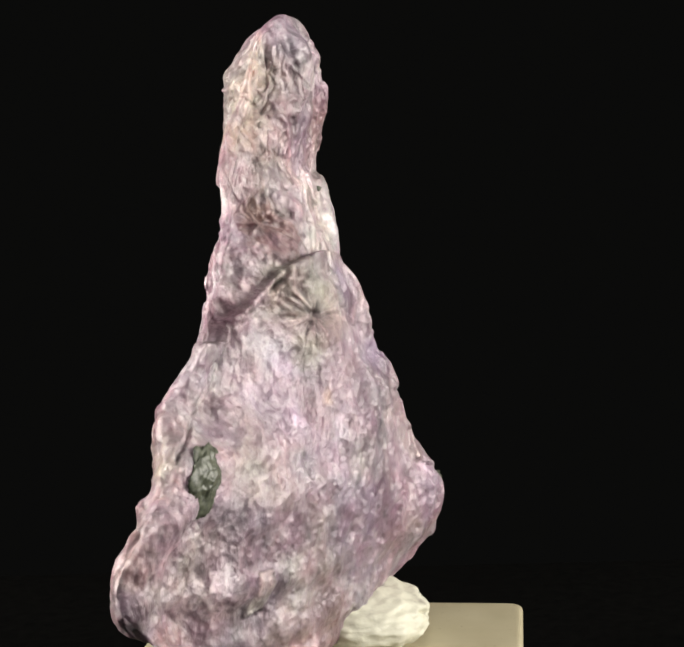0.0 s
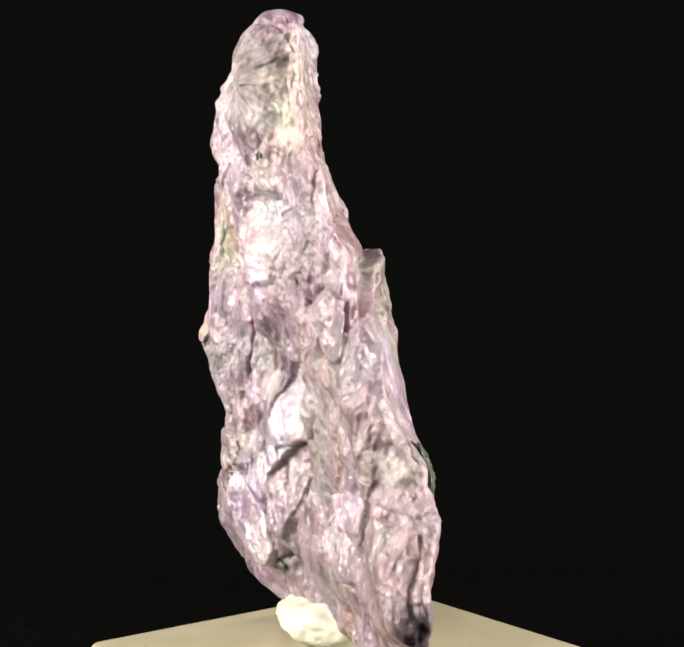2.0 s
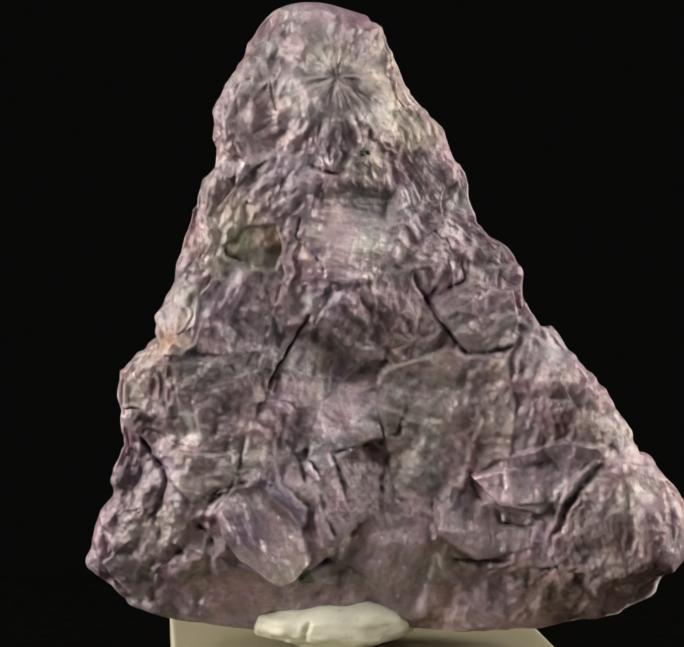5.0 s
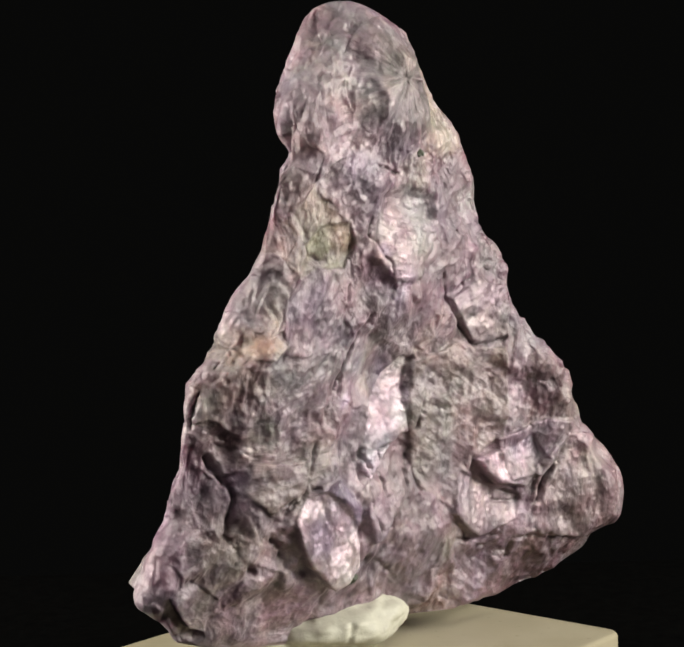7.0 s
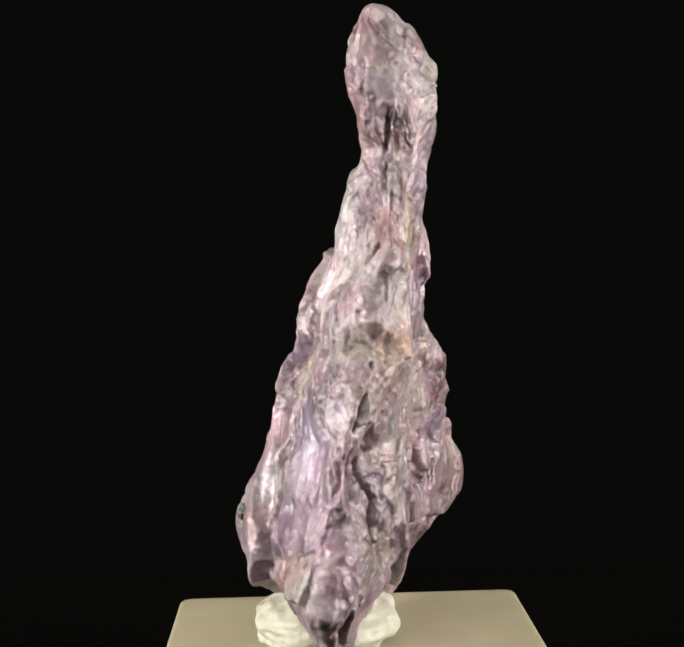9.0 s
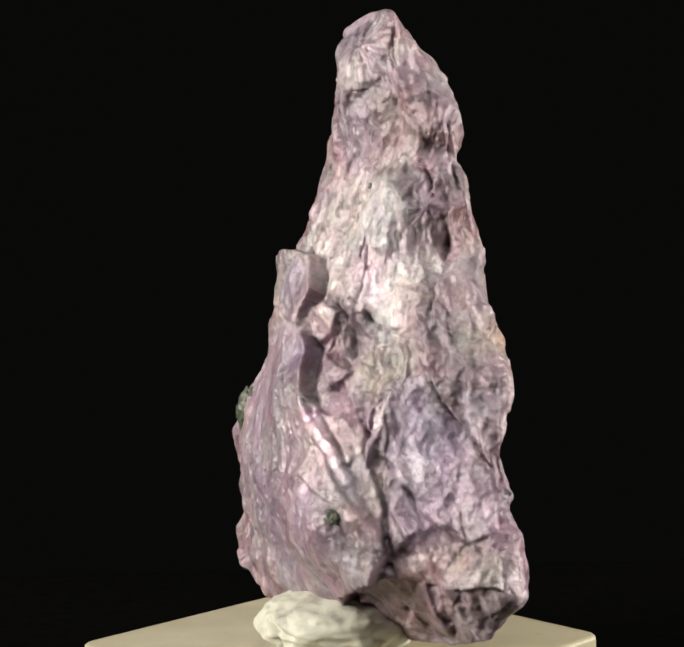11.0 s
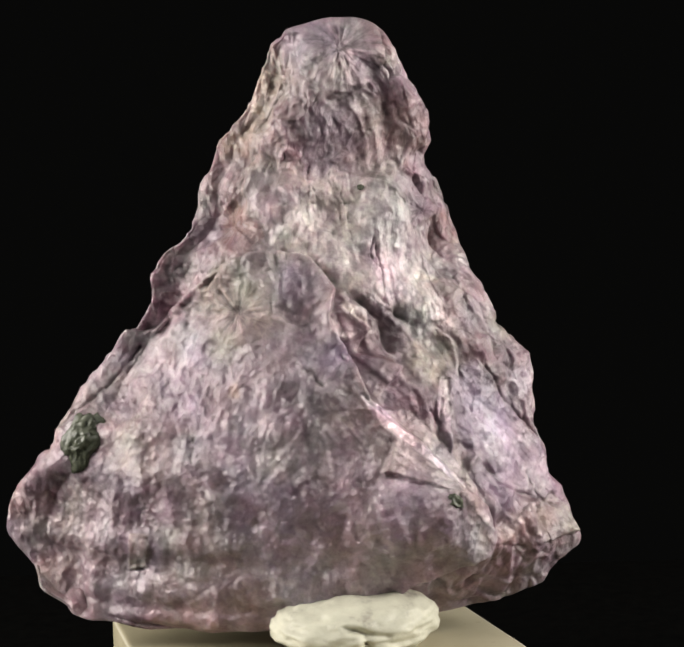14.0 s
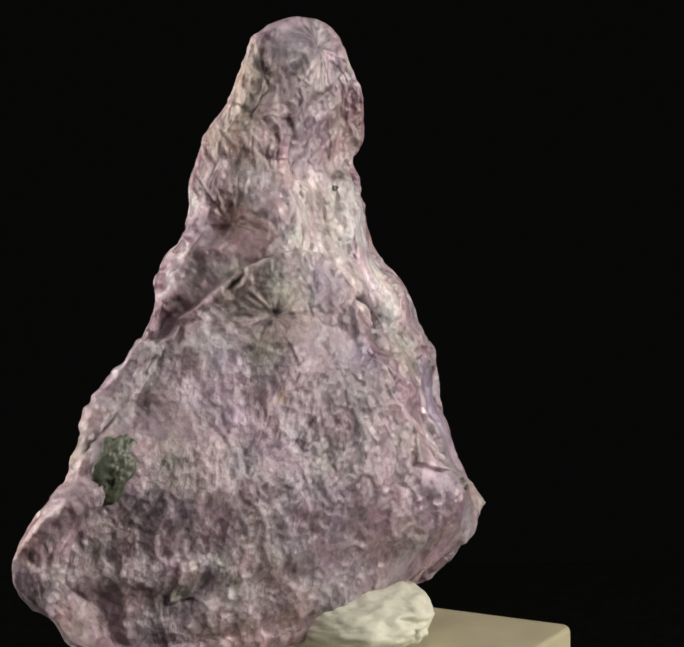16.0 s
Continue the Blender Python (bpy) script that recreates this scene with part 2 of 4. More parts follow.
# depth of the two broad faces at five places across the outline, level by level
LEVEL = (3, 6, 10, 15, 20, 25, 30, 36, 42, 48, 54, 60, 66, 72, 78, 82, 84.5, 86)
ACROSS = (-0.85, -0.5, 0.0, 0.5, 0.85)
FACE_B = ((-3.8, -0.1, 2, -0.9, -1.4),
          (-6.4, -0.5, 3.6, 2, -0.6),
          (-9.1, -0.9, 5.3, 5.6, 1.2),
          (-10.6, -1.1, 6, 10.1, 2.8),
          (-9.7, -0.8, 6.6, 11, 1.9),
          (-6.9, 0.5, 7.2, 8.2, 0.3),
          (-6.2, 0.4, 7.5, 5.6, -1.1),
          (-8.8, 0.4, 7, 3.1, -1.6),
          (-8.4, 0.3, 4, 0.6, -1.2),
          (-8.8, 0.3, 3.3, -0, -2),
          (-9, -1, 0.4, -1.9, -7),
          (-9.1, -3, -3, -2.9, -7.2),
          (-9.5, -5.4, -4.5, -4.7, -6.6),
          (-8.7, -4.3, -3.9, -4.4, -4.3),
          (-7.7, -3.4, -3, -3.9, -3.2),
          (-6.9, -3.9, -2.7, -3.5, -3.3),
          (-5.1, -5.3, -4.9, -4.2, -3.7),
          (-5.1, -5.3, -4.9, -4.2, -3.7))
FACE_A = ((-4.7, -5.4, -3.4, -1.4, -2.2),
          (-7.6, -7.1, -5, -3.4, -3.2),
          (-11.2, -8.8, -6.6, -5.8, -3.9),
          (-15.1, -10.2, -7.8, -8.5, -5.8),
          (-15.2, -10.3, -7.8, -9.8, -7.6),
          (-12.8, -9.9, -7.8, -9.6, -6.9),
          (-13.7, -9.7, -7.8, -9.5, -6.5),
          (-14.1, -9.2, -7.8, -10.2, -8.5),
          (-11.3, -9.2, -9.1, -10.5, -10.5),
          (-10.1, -10, -11.6, -10.8, -11),
          (-9.8, -11, -12.6, -10.9, -10.7),
          (-10.2, -11.1, -12.1, -11.1, -10.5),
          (-10.7, -11.2, -13.4, -11.3, -10.9),
          (-10.1, -12.9, -14.2, -11.3, -11.8),
          (-9.1, -13.1, -13.3, -10.6, -10.2),
          (-8.7, -10.6, -12.3, -10.2, -7.6),
          (-8.2, -9.5, -11.5, -8.9, -5.7),
          (-8.2, -9.5, -11.5, -8.9, -5.7))


def cubic(x, xs, table):
    """Catmull-Rom through rows of a table at xs, along its first axis."""
    xs, table = np.asarray(xs, float), np.asarray(table, float)
    k = np.clip(np.searchsorted(xs, x) - 1, 0, len(xs) - 2)
    h = xs[k + 1] - xs[k]
    t = np.clip((x - xs[k]) / h, 0, 1)
    slope = np.gradient(table, xs, axis=0)
    shape = (-1,) + (1,) * (table.ndim - 1)
    t, h = t.reshape(shape), h.reshape(shape)
    return ((2 * t**3 - 3 * t**2 + 1) * table[k] + (t**3 - 2 * t**2 + t) * h * slope[k]
            + (-2 * t**3 + 3 * t**2) * table[k + 1] + (t**3 - t**2) * h * slope[k + 1])


ROWS, RING = 620, 960


def specimen_grid():
    z = 3 + 83 * (np.arange(ROWS) / (ROWS - 1))
    lo, hi = cubic(z, EDGE_LEVEL, EDGE_LOW), cubic(z, EDGE_LEVEL, EDGE_HIGH)
    fa, fb = cubic(z, LEVEL, FACE_A), cubic(z, LEVEL, FACE_B)
    a = 2 * np.pi * np.arange(RING) / RING
    s = np.cos(a)
    s = 0.5 * s + 0.5 * (1 - 2 * np.abs(((a + np.pi) % (2 * np.pi) - np.pi)) / np.pi)
    mid, half = (fa + fb) / 2, (fb - fa) / 2
    cap = (1 - np.abs(np.array(ACROSS)) ** 5) ** 0.5
    half = half / cap
    m = cubic(s, ACROSS, mid.T).T
    h = np.maximum(cubic(s, ACROSS, half.T).T, 0.3) * (1 - np.abs(s) ** 5) ** 0.5
    v = m + np.where(np.sin(a) >= 0, 1, -1) * h
    u = (lo + hi)[:, None] / 2 + s[None] * (hi - lo)[:, None] / 2
    dome = np.sqrt(1 - np.clip((z - 79.0) / 7.1, 0, 1) ** 2)[:, None]
    u, v = u.mean(1, keepdims=True) * (1 - dome) + u * dome, v.mean(1, keepdims=True) * (1 - dome) + v * dome
    return u, v, np.repeat(z[:, None], RING, 1), np.repeat(np.sign(np.sin(a) + 1e-9)[None], ROWS, 0)


def grid_normals(p):
    du = np.roll(p, -1, 1) - np.roll(p, 1, 1)
    dz = np.gradient(p, axis=0)
    n = np.cross(du, dz)
    n /= np.linalg.norm(n, axis=2, keepdims=True) + 1e-12
    return n


# mineral colours; umber and plum also serve as painted shade in hollows
TINT = {
    "lilac": (0.36, 0.273, 0.324), "stone": (0.399, 0.34, 0.314), "rose": (0.323, 0.22, 0.236), "plum": (0.176, 0.126, 0.161),
    "violet": (0.225, 0.17, 0.276), "pearl": (0.739, 0.65, 0.725), "silver": (0.474, 0.424, 0.439), "blue": (0.303, 0.284, 0.293),
    "bone": (0.65, 0.592, 0.585), "cream": (0.54, 0.474, 0.425), "olive": (0.372, 0.325, 0.236), "rust": (0.252, 0.152, 0.135),
    "amber": (0.42, 0.285, 0.2), "umber": (0.0686, 0.03, 0.0263), "black": (0.0196, 0.022, 0.021), "lobe": (0.343, 0.285, 0.326)}
CRACKS, PLATES, SWELLS, SHEAVES, STAINS_AND_SHADE, STARS = [], [], [], [], [], []


def crack(width, depth, *points):
    CRACKS.append((width, depth, np.array(points, float)))


def plate(side, rise, edge, angle, tint, lean, *outline):
    PLATES.append((side, rise, edge, angle, tint, lean, np.array(outline, float)))


def swell(at, radius, height):
    SWELLS.append((np.array(at, float), radius, height))


def sheaf(at, kind, angle, tint, reach):
    SHEAVES.append((np.array(at, float), kind, angle, tint, reach))


def star(at, radius, core, ray):
    STARS.append((np.array(at, float), radius, core, ray))


def stain_or_shade(at, radius, tint, amount):
    STAINS_AND_SHADE.append((np.array(at, float), radius, tint, amount))


# hollows and swellings
swell((-19.5, -8.5, 10), 4.0, -2.2)
swell((-1.5, -7.5, 13.5), 3.5, -1.6)
swell((22, -7, 13.5), 4.5, 0.8)
swell((-12.5, -10.5, 52), 3.5, 0.8)
swell((27, -6.5, 25.5), 6.0, -2.6)
swell((24, -7.5, 43), 2.5, -1.6)
swell((21, -10, 43), 3.0, 0.9)
swell((-25.5, -12.5, 35), 4.5, -1.8)
swell((-8, -11.5, 71), 2.2, -1.0)
swell((23.5, 4.5, 12), 5.0, -1.8)
swell((18, -8.5, 60), 3.0, -1.6)
swell((4, -3.5, 81.5), 2.5, -1.0)
swell((-10, 2.5, 43), 6.0, 0.8)
swell((-7, 2.5, 50.5), 4.0, 0.5)
swell((11.5, 11, 20), 6.0, 0.6)
swell((15.5, -9.5, 69), 2.2, -1.8)
swell((16, -8, 63), 1.8, -1.4)
swell((26.5, -7, 22), 4.0, -1.8)
swell((22, 6, 17.5), 3.0, -1.0)
swell((-36, -13, 25), 2.2, 1.6)
swell((0, -7, 11.5), 2.5, -1.0)
swell((-11.5, -5, 59), 3.5, 1.0)
swell((-12.5, -6.5, 59.5), 2.6, -1.2)
swell((-8.5, -8.5, 76.5), 4.0, 0.7)
# suns of fibres that spread from one point: reach, colours of the heart and of the rays
star((-0.9, -14.2, 75.9), 9.0, "blue", "stone")
star((-12.9, 0.3, 46.1), 4.6, "umber", "stone")
star((2.0, -3.4, 82.0), 6.5, "plum", "silver")
star((23.8, -6.0, 43.2), 4.2, "rust", "stone")
# sheaves of fibres
sheaf((-0.6, -14.2, 75.8), "radial", 180, "silver", 2.4)
sheaf((16.5, -10.5, 39.5), "line", 160, "blue", 1.0)
sheaf((13.5, -11, 55.5), "line", 110, "olive", 0.8)
sheaf((9.5, -11, 57.5), "line", 100, "olive", 0.5)
sheaf((-3.5, -12.5, 53), "line", 175, "pearl", 1.0)
sheaf((-7, -12, 53), "line", 130, "silver", 1.0)
sheaf((11.5, -11, 47), "line", 115, "lilac", 1.0)
sheaf((15.5, -10, 35.5), "line", 160, "lilac", 1.0)
sheaf((15, -9, 29), "line", 170, "stone", 0.8)
sheaf((3.5, -8.5, 38), "line", 125, "silver", 1.0)
sheaf((-19.5, -7.5, 50), "line", 120, "lilac", 1.0)
sheaf((-13, -11, 63.5), "line", 240, "rose", 0.9)
sheaf((-11, -8.5, 69), "line", 100, "rust", 0.7)
sheaf((9, -11.5, 72.5), "line", 160, "pearl", 0.8)
sheaf((-30.5, -13, 37.5), "line", 110, "rose", 1.0)
sheaf((-36.5, -14.5, 20), "line", 95, "lilac", 1.2)
sheaf((-42, -14, 20.5), "line", 100, "rose", 1.0)
sheaf((26.5, -6.5, 15.5), "line", 120, "stone", 0.9)
sheaf((14, -3.5, 6.5), "line", 180, "lilac", 0.9)
sheaf((-28.5, -9, 9), "line", 105, "rust", 0.8)
sheaf((-36.5, -10.5, 9.5), "line", 105, "rose", 0.8)
sheaf((21, -10.5, 42.5), "radial", 180, "cream", 0.8)
sheaf((21.5, -8.5, 48), "line", 240, "stone", 0.8)
sheaf((16, -10.5, 40), "line", 190, "blue", 0.8)
sheaf((20, -8, 31.5), "line", 175, "stone", 0.9)
sheaf((27, -4, 10.5), "line", 140, "blue", 0.7)
sheaf((4.5, -13, 73.5), "line", 160, "silver", 1.0)
sheaf((-28.5, -13, 31.5), "line", 120, "rust", 0.8)
sheaf((-34.5, -14, 19.5), "line", 100, "lilac", 1.0)
sheaf((-0.5, -3, 82), "radial", 0, "silver", 1.1)
sheaf((-12, 1, 46.5), "radial", 0, "olive", 1.2)
sheaf((-5, 3, 49), "line", 60, "lilac", 0.9)
sheaf((5, -1, 56), "line", 88, "bone", 1.3)
sheaf((11, -1.5, 51), "line", 84, "bone", 1.0)
sheaf((11.5, 0.5, 45), "line", -70, "bone", 0.8)
sheaf((13.5, 2, 39), "line", -80, "cream", 0.8)
sheaf((-2, -2.5, 59.5), "line", 88, "bone", 0.9)
sheaf((-7.5, -5, 64.5), "line", 80, "stone", 0.9)
sheaf((0.5, -4, 70.5), "line", 80, "lilac", 0.9)
sheaf((10.5, -5, 68.5), "line", 70, "rose", 0.9)
sheaf((11, -6.5, 79.5), "line", -40, "rose", 0.7)
sheaf((9.5, -5, 64), "line", 60, "plum", 0.6)
sheaf((18, -8, 56.5), "line", 80, "rust", 0.7)
sheaf((-16.5, -10, 62), "line", 70, "stone", 0.8)
sheaf((19.5, -0.5, 44), "line", -50, "lilac", 0.9)
sheaf((23, -0.5, 30.5), "line", -55, "pearl", 1.2)
sheaf((26, 3.5, 17), "line", -70, "rose", 1.0)
sheaf((20, 3, 9.5), "line", -30, "rose", 0.8)
sheaf((7.5, 1.5, 43), "line", -45, "plum", 0.8)
sheaf((-4, 4, 41), "line", 70, "silver", 1.0)
sheaf((-17, 1.5, 33.5), "line", 60, "rose", 0.8)
sheaf((-10, 5.5, 29.5), "line", 60, "silver", 1.0)
sheaf((0.5, 8, 30), "line", -50, "silver", 1.0)
sheaf((7.5, 11, 20), "line", 10, "lilac", 1.0)
sheaf((-4.5, 7, 18.5), "line", 30, "plum", 1.1)
sheaf((-19.5, 2, 17.5), "line", 70, "stone", 1.0)
sheaf((-33.5, -7.5, 12.5), "line", 60, "lilac", 1.0)
sheaf((-25.5, -2, 29), "line", 70, "stone", 1.0)
sheaf((-27.5, -9, 40.5), "line", 60, "silver", 0.9)
sheaf((-40, -10.5, 18.5), "line", 80, "stone", 1.0)
sheaf((-14, 2.5, 7), "line", 20, "rust", 0.7)
sheaf((-22, -0.5, 5.5), "line", 20, "rose", 0.7)
sheaf((22, 0, 31), "line", 88, "pearl", 1.1)
sheaf((23, -3.5, 44), "radial", 0, "silver", 0.9)
sheaf((22.5, -9.5, 43), "line", 10, "amber", 0.6)
sheaf((12, -11, 55), "line", 85, "cream", 0.9)
sheaf((21.5, -9, 35.5), "line", 80, "stone", 1.0)
sheaf((15, -6.5, 55), "line", 85, "stone", 0.8)
sheaf((13.5, -11.5, 71.5), "line", 70, "lilac", 0.9)
sheaf((11, -5.5, 79.5), "line", 80, "cream", 0.8)
sheaf((33.5, -2.5, 16), "line", 85, "lilac", 0.9)
sheaf((21, -8.5, 23.5), "line", 70, "plum", 0.9)
sheaf((20.5, 6, 21), "line", 75, "plum", 0.8)
sheaf((-6, -9.5, 78), "radial", 0, "cream", 1.1)
sheaf((-9, -10.5, 71), "line", 70, "cream", 0.9)
sheaf((-5, -5.5, 75.5), "line", 85, "rose", 0.8)
sheaf((-5, -12.5, 56.5), "line", -70, "pearl", 0.9)
sheaf((-8, -11, 49), "line", 85, "lilac", 1.0)
sheaf((-1.5, -8, 36.5), "line", 60, "violet", 0.9)
sheaf((10.5, -9.5, 18.5), "line", 70, "violet", 0.9)
sheaf((-11, -4.5, 58.5), "line", 40, "rust", 0.6)
sheaf((-14.5, -1, 48.5), "line", 80, "stone", 0.9)
sheaf((-21.5, -4.5, 41), "line", 70, "pearl", 0.9)
sheaf((-34.5, -12.5, 34), "line", 88, "cream", 0.9)
sheaf((-20.5, -0.5, 34), "line", 80, "lilac", 1.0)
sheaf((-33, -5.5, 18.5), "line", 85, "lilac", 1.0)
sheaf((-34, -12.5, 24.5), "line", 80, "pearl", 0.5)
sheaf((-13, -6, 57.5), "radial", 0, "rust", 0.9)
sheaf((-8, -8, 76.5), "line", 60, "cream", 0.9)
sheaf((-11.5, 1.5, 45.5), "line", 80, "rust", 0.5)
sheaf((-42, -10.5, 20.5), "line", 80, "rose", 0.9)
# broad face of interlocking sheaves
plate(-1, 0.5, 0.3, 35, "stone", (0, 0), (-6.9, 39), (-14.7, 40.9), (-22, 40), (-23.3, 33.8), (-22.6, 27.1), (-17.4, 24.4), (-13.2, 17.6), (-7.8, 21.8), (-6.4, 26.6), (-5.4, 33.8))
# plum plate: the pale pearl tint paints its silky sheen as colour
plate(-1, -0.5, 0.3, 15, "pearl", (0.03, -0.31), (-6.8, 40), (-3.9, 40.1), (-1.4, 37.3), (1.8, 34.7), (3.4, 30.7), (3.8, 25.6), (2.8, 24.2), (-0.1, 27), (-4.1, 29.2), (-5.9, 29.3), (-4.8, 33.8), (-5.7, 37.2))
plate(-1, 0.6, 0.3, 60, "lilac", (0.02, -0.32), (2.8, 23.9), (-0.1, 27), (-4.1, 29.2), (-6.8, 27.2), (-6.1, 24.3), (-4.6, 21), (-2, 18.3), (0.2, 15.4), (2.3, 15.5), (3.3, 19.1))
plate(-1, 1.5, 0.5, 60, "pearl", (0.14, -0.32), (16, 20.8), (14.1, 23.3), (10.9, 23.8), (7, 21.1), (5.1, 18.2), (4.1, 13.3), (5.8, 11.6), (8.1, 10.7), (13.1, 14.7), (15.3, 17.9))
plate(-1, 0.0, 1.6, 5, "silver", (0.13, -0.2), (2.1, 61.1), (-1.4, 61.8), (-7.7, 61.2), (-7.5, 54.7), (-5.1, 50.2), (0.5, 49.8), (4, 53.3), (3.1, 57.1))
plate(-1, 0.9, 0.25, 80, "pearl", (0.29, -0.32), (-17.4, 24.4), (-23.9, 25.8), (-27.5, 27.4), (-29.8, 23.5), (-25.9, 19.5), (-21.4, 21))
plate(-1, 0.6, 0.25, 95, "silver", (0.22, -0.32), (-13.2, 17), (-14.8, 22.9), (-20.8, 20.5), (-25.3, 18.3), (-24.7, 15.2), (-18, 12.7))
plate(-1, 0.7, 0.4, 80, "rose", (0, 0), (-27.9, 22.4), (-32.8, 27), (-40, 25.4), (-43.6, 20.5), (-44.6, 14.9), (-41.2, 10.9), (-28.7, 11.7), (-27.5, 16.9))
plate(-1, -0.5, 0.4, 70, "olive", (0, 0), (14.4, 55.2), (11.3, 57.4), (7.1, 57.8), (6.2, 55.1), (7.7, 51.8), (11.5, 51.9), (13.9, 53.6))
plate(-1, 0.4, 0.3, 40, "cream", (-0.1, -0.32), (23.3, 43.2), (18.6, 45), (17.7, 43), (19.7, 40.9), (22.9, 41.1))
plate(-1, 0.5, 0.3, 40, "blue", (0.32, -0.32), (31.7, 13.2), (29.2, 14.8), (24.5, 11.3), (26.1, 7.4), (28.4, 8.9))
plate(-1, 0.5, 0.3, 0, "stone", (0, 0), (20.9, 28.3), (13.2, 27.7), (13.8, 23.3), (19.3, 21.7), (22.4, 24.7))
# plum in these hollows paints their shade into the colour
stain_or_shade((26, -6.7, 25.5), 4, "plum", 0.6)
stain_or_shade((-27.8, -13.3, 33.6), 3.5, "plum", 0.55)
swell((18.1, -9.2, 19.4), 3, -0.9)
stain_or_shade((17.8, -9.3, 19.3), 2.5, "plum", 0.6)
stain_or_shade((10.6, -9.4, 17.6), 2.4, "violet", 0.8)
stain_or_shade((20.5, -10.6, 43.4), 2.4, "amber", 0.5)
stain_or_shade((22.9, -9.8, 39), 3, "rose", 0.7)
stain_or_shade((21.3, -9.4, 46.9), 3, "cream", 0.5)
stain_or_shade((14.5, -9.8, 33.4), 5, "blue", 0.5)
stain_or_shade((15.7, -9.6, 33.5), 3, "violet", 0.3)
stain_or_shade((-1.6, -12.6, 54.8), 3, "pearl", 0.6)
stain_or_shade((8.3, -10.6, 46.3), 3, "lilac", 0.5)
stain_or_shade((13, -11.2, 67.6), 3.5, "rose", 0.7)
stain_or_shade((13.9, -10.4, 66.6), 1.5, "rust", 0.5)
stain_or_shade((-11.6, -9.9, 68.5), 1.6, "amber", 0.4)
stain_or_shade((-16, -9.8, 60.9), 2.6, "bone", 0.5)
stain_or_shade((-35.1, -12, 32.7), 4, "rose", 0.6)
stain_or_shade((-34.7, -6, 4.7), 4, "rose", 0.5)
stain_or_shade((8.3, -11, 75.8), 4, "cream", 0.4)
stain_or_shade((10.8, -11.8, 72.4), 4, "rose", 0.4)
stain_or_shade((0.4, -14.2, 74.6), 2, "blue", 0.8)
stain_or_shade((-21.9, -9.5, 47.1), 4, "lilac", 0.6)
stain_or_shade((-10.3, -9.1, 42.9), 4, "stone", 0.5)
stain_or_shade((28.9, -3.1, 30.2), 3, "rose", 0.7)
stain_or_shade((24.8, -7.3, 17.2), 5, "olive", 0.35)
stain_or_shade((18.9, -7.8, 14.8), 4, "stone", 0.5)
# dark patches under the lower ledge: shade put into the tint
stain_or_shade((-23.8, -9, 10.2), 1.6, "umber", 0.8)
stain_or_shade((1.1, -7.1, 12.2), 3, "plum", 0.5)
crack(0.3, 1, (-25.7, -9.9, 43.9), (-25.5, -10, 39.7), (-25.3, -12.6, 36.3))
crack(0.35, 1.4, (-17.1, -8.8, 24.8), (-17.9, -8.7, 21.4), (-20.8, -9.2, 21), (-21.1, -9.2, 18), (-25.3, -10.2, 17.3))
crack(0.45, 1.6, (23, -6.9, 30.1), (25.6, -6.3, 30.7), (28.1, -3.7, 29.4))
crack(0.35, 1.3, (7.5, -9.5, 38.4), (8.7, -9.6, 34.5), (8, -9.4, 31.1), (4.5, -8.8, 26.7), (4, -9, 21.5), (3.8, -8.4, 15.7))
crack(0.5, 2, (-5.8, -7.8, 23.8), (-5.3, -7.8, 20.3), (-2.7, -8, 17.7), (0.2, -7.9, 15.1))
crack(0.35, 1.2, (-6.9, -8.2, 39.5), (-5, -7.7, 33.8), (-6.8, -7.9, 27.2), (-6.1, -7.8, 24))
crack(0.4, 1.4, (17.1, -9.4, 21.5), (14.6, -9.5, 23.4), (12.2, -9.7, 24.3))
crack(0.5, 1.8, (-20.1, -8.7, 11.3), (-22.7, -9.5, 12.3), (-26.7, -10.3, 11.9), (-30.4, -11.4, 12.2))
crack(0.3, 0.8, (-23.3, -10, 25.2), (-23, -9.7, 21.5), (-24.7, -10.1, 19.6))
crack(0.25, 0.8, (-21.7, -9.6, 24.7), (-21.4, -9.3, 21))
crack(0.3, 1, (-28.6, -11.3, 22.4), (-27.2, -10.8, 17.5), (-28, -10.6, 11.8))
crack(0.35, 1.7, (2.7, -10.9, 46.4), (6, -9.8, 42.1), (8.7, -9.7, 36.8), (11.4, -9.7, 32.1), (12.5, -9.5, 28), (14.3, -9.5, 23.8), (18.6, -9, 22), (20.3, -8.8, 21.4), (18.7, -8.9, 18.2), (15.9, -8.1, 14.5), (13.2, -7.2, 12.1))
crack(0.35, 1.4, (2.8, -12.7, 64.9), (-0.8, -13, 63.4), (-3.4, -12.7, 62.2), (-7, -12.4, 62.1), (-7.6, -12.2, 63.7))
crack(0.3, 1.1, (-9.2, -12, 62.6), (-11.7, -11.1, 58.8), (-13.8, -10.6, 54.8), (-14.5, -10.4, 52))
crack(0.4, 1.5, (-10.2, -10.8, 50.5), (-12, -9.9, 47.2), (-14.3, -9.4, 43.7), (-17.2, -9.4, 40.5), (-22.7, -10.9, 41.3), (-23.7, -9.6, 44.4), (-24.2, -9.4, 47.1))
crack(0.3, 1, (-7.3, -8.2, 39.1), (-5.8, -7.7, 34.5), (-6, -7.8, 29.4))
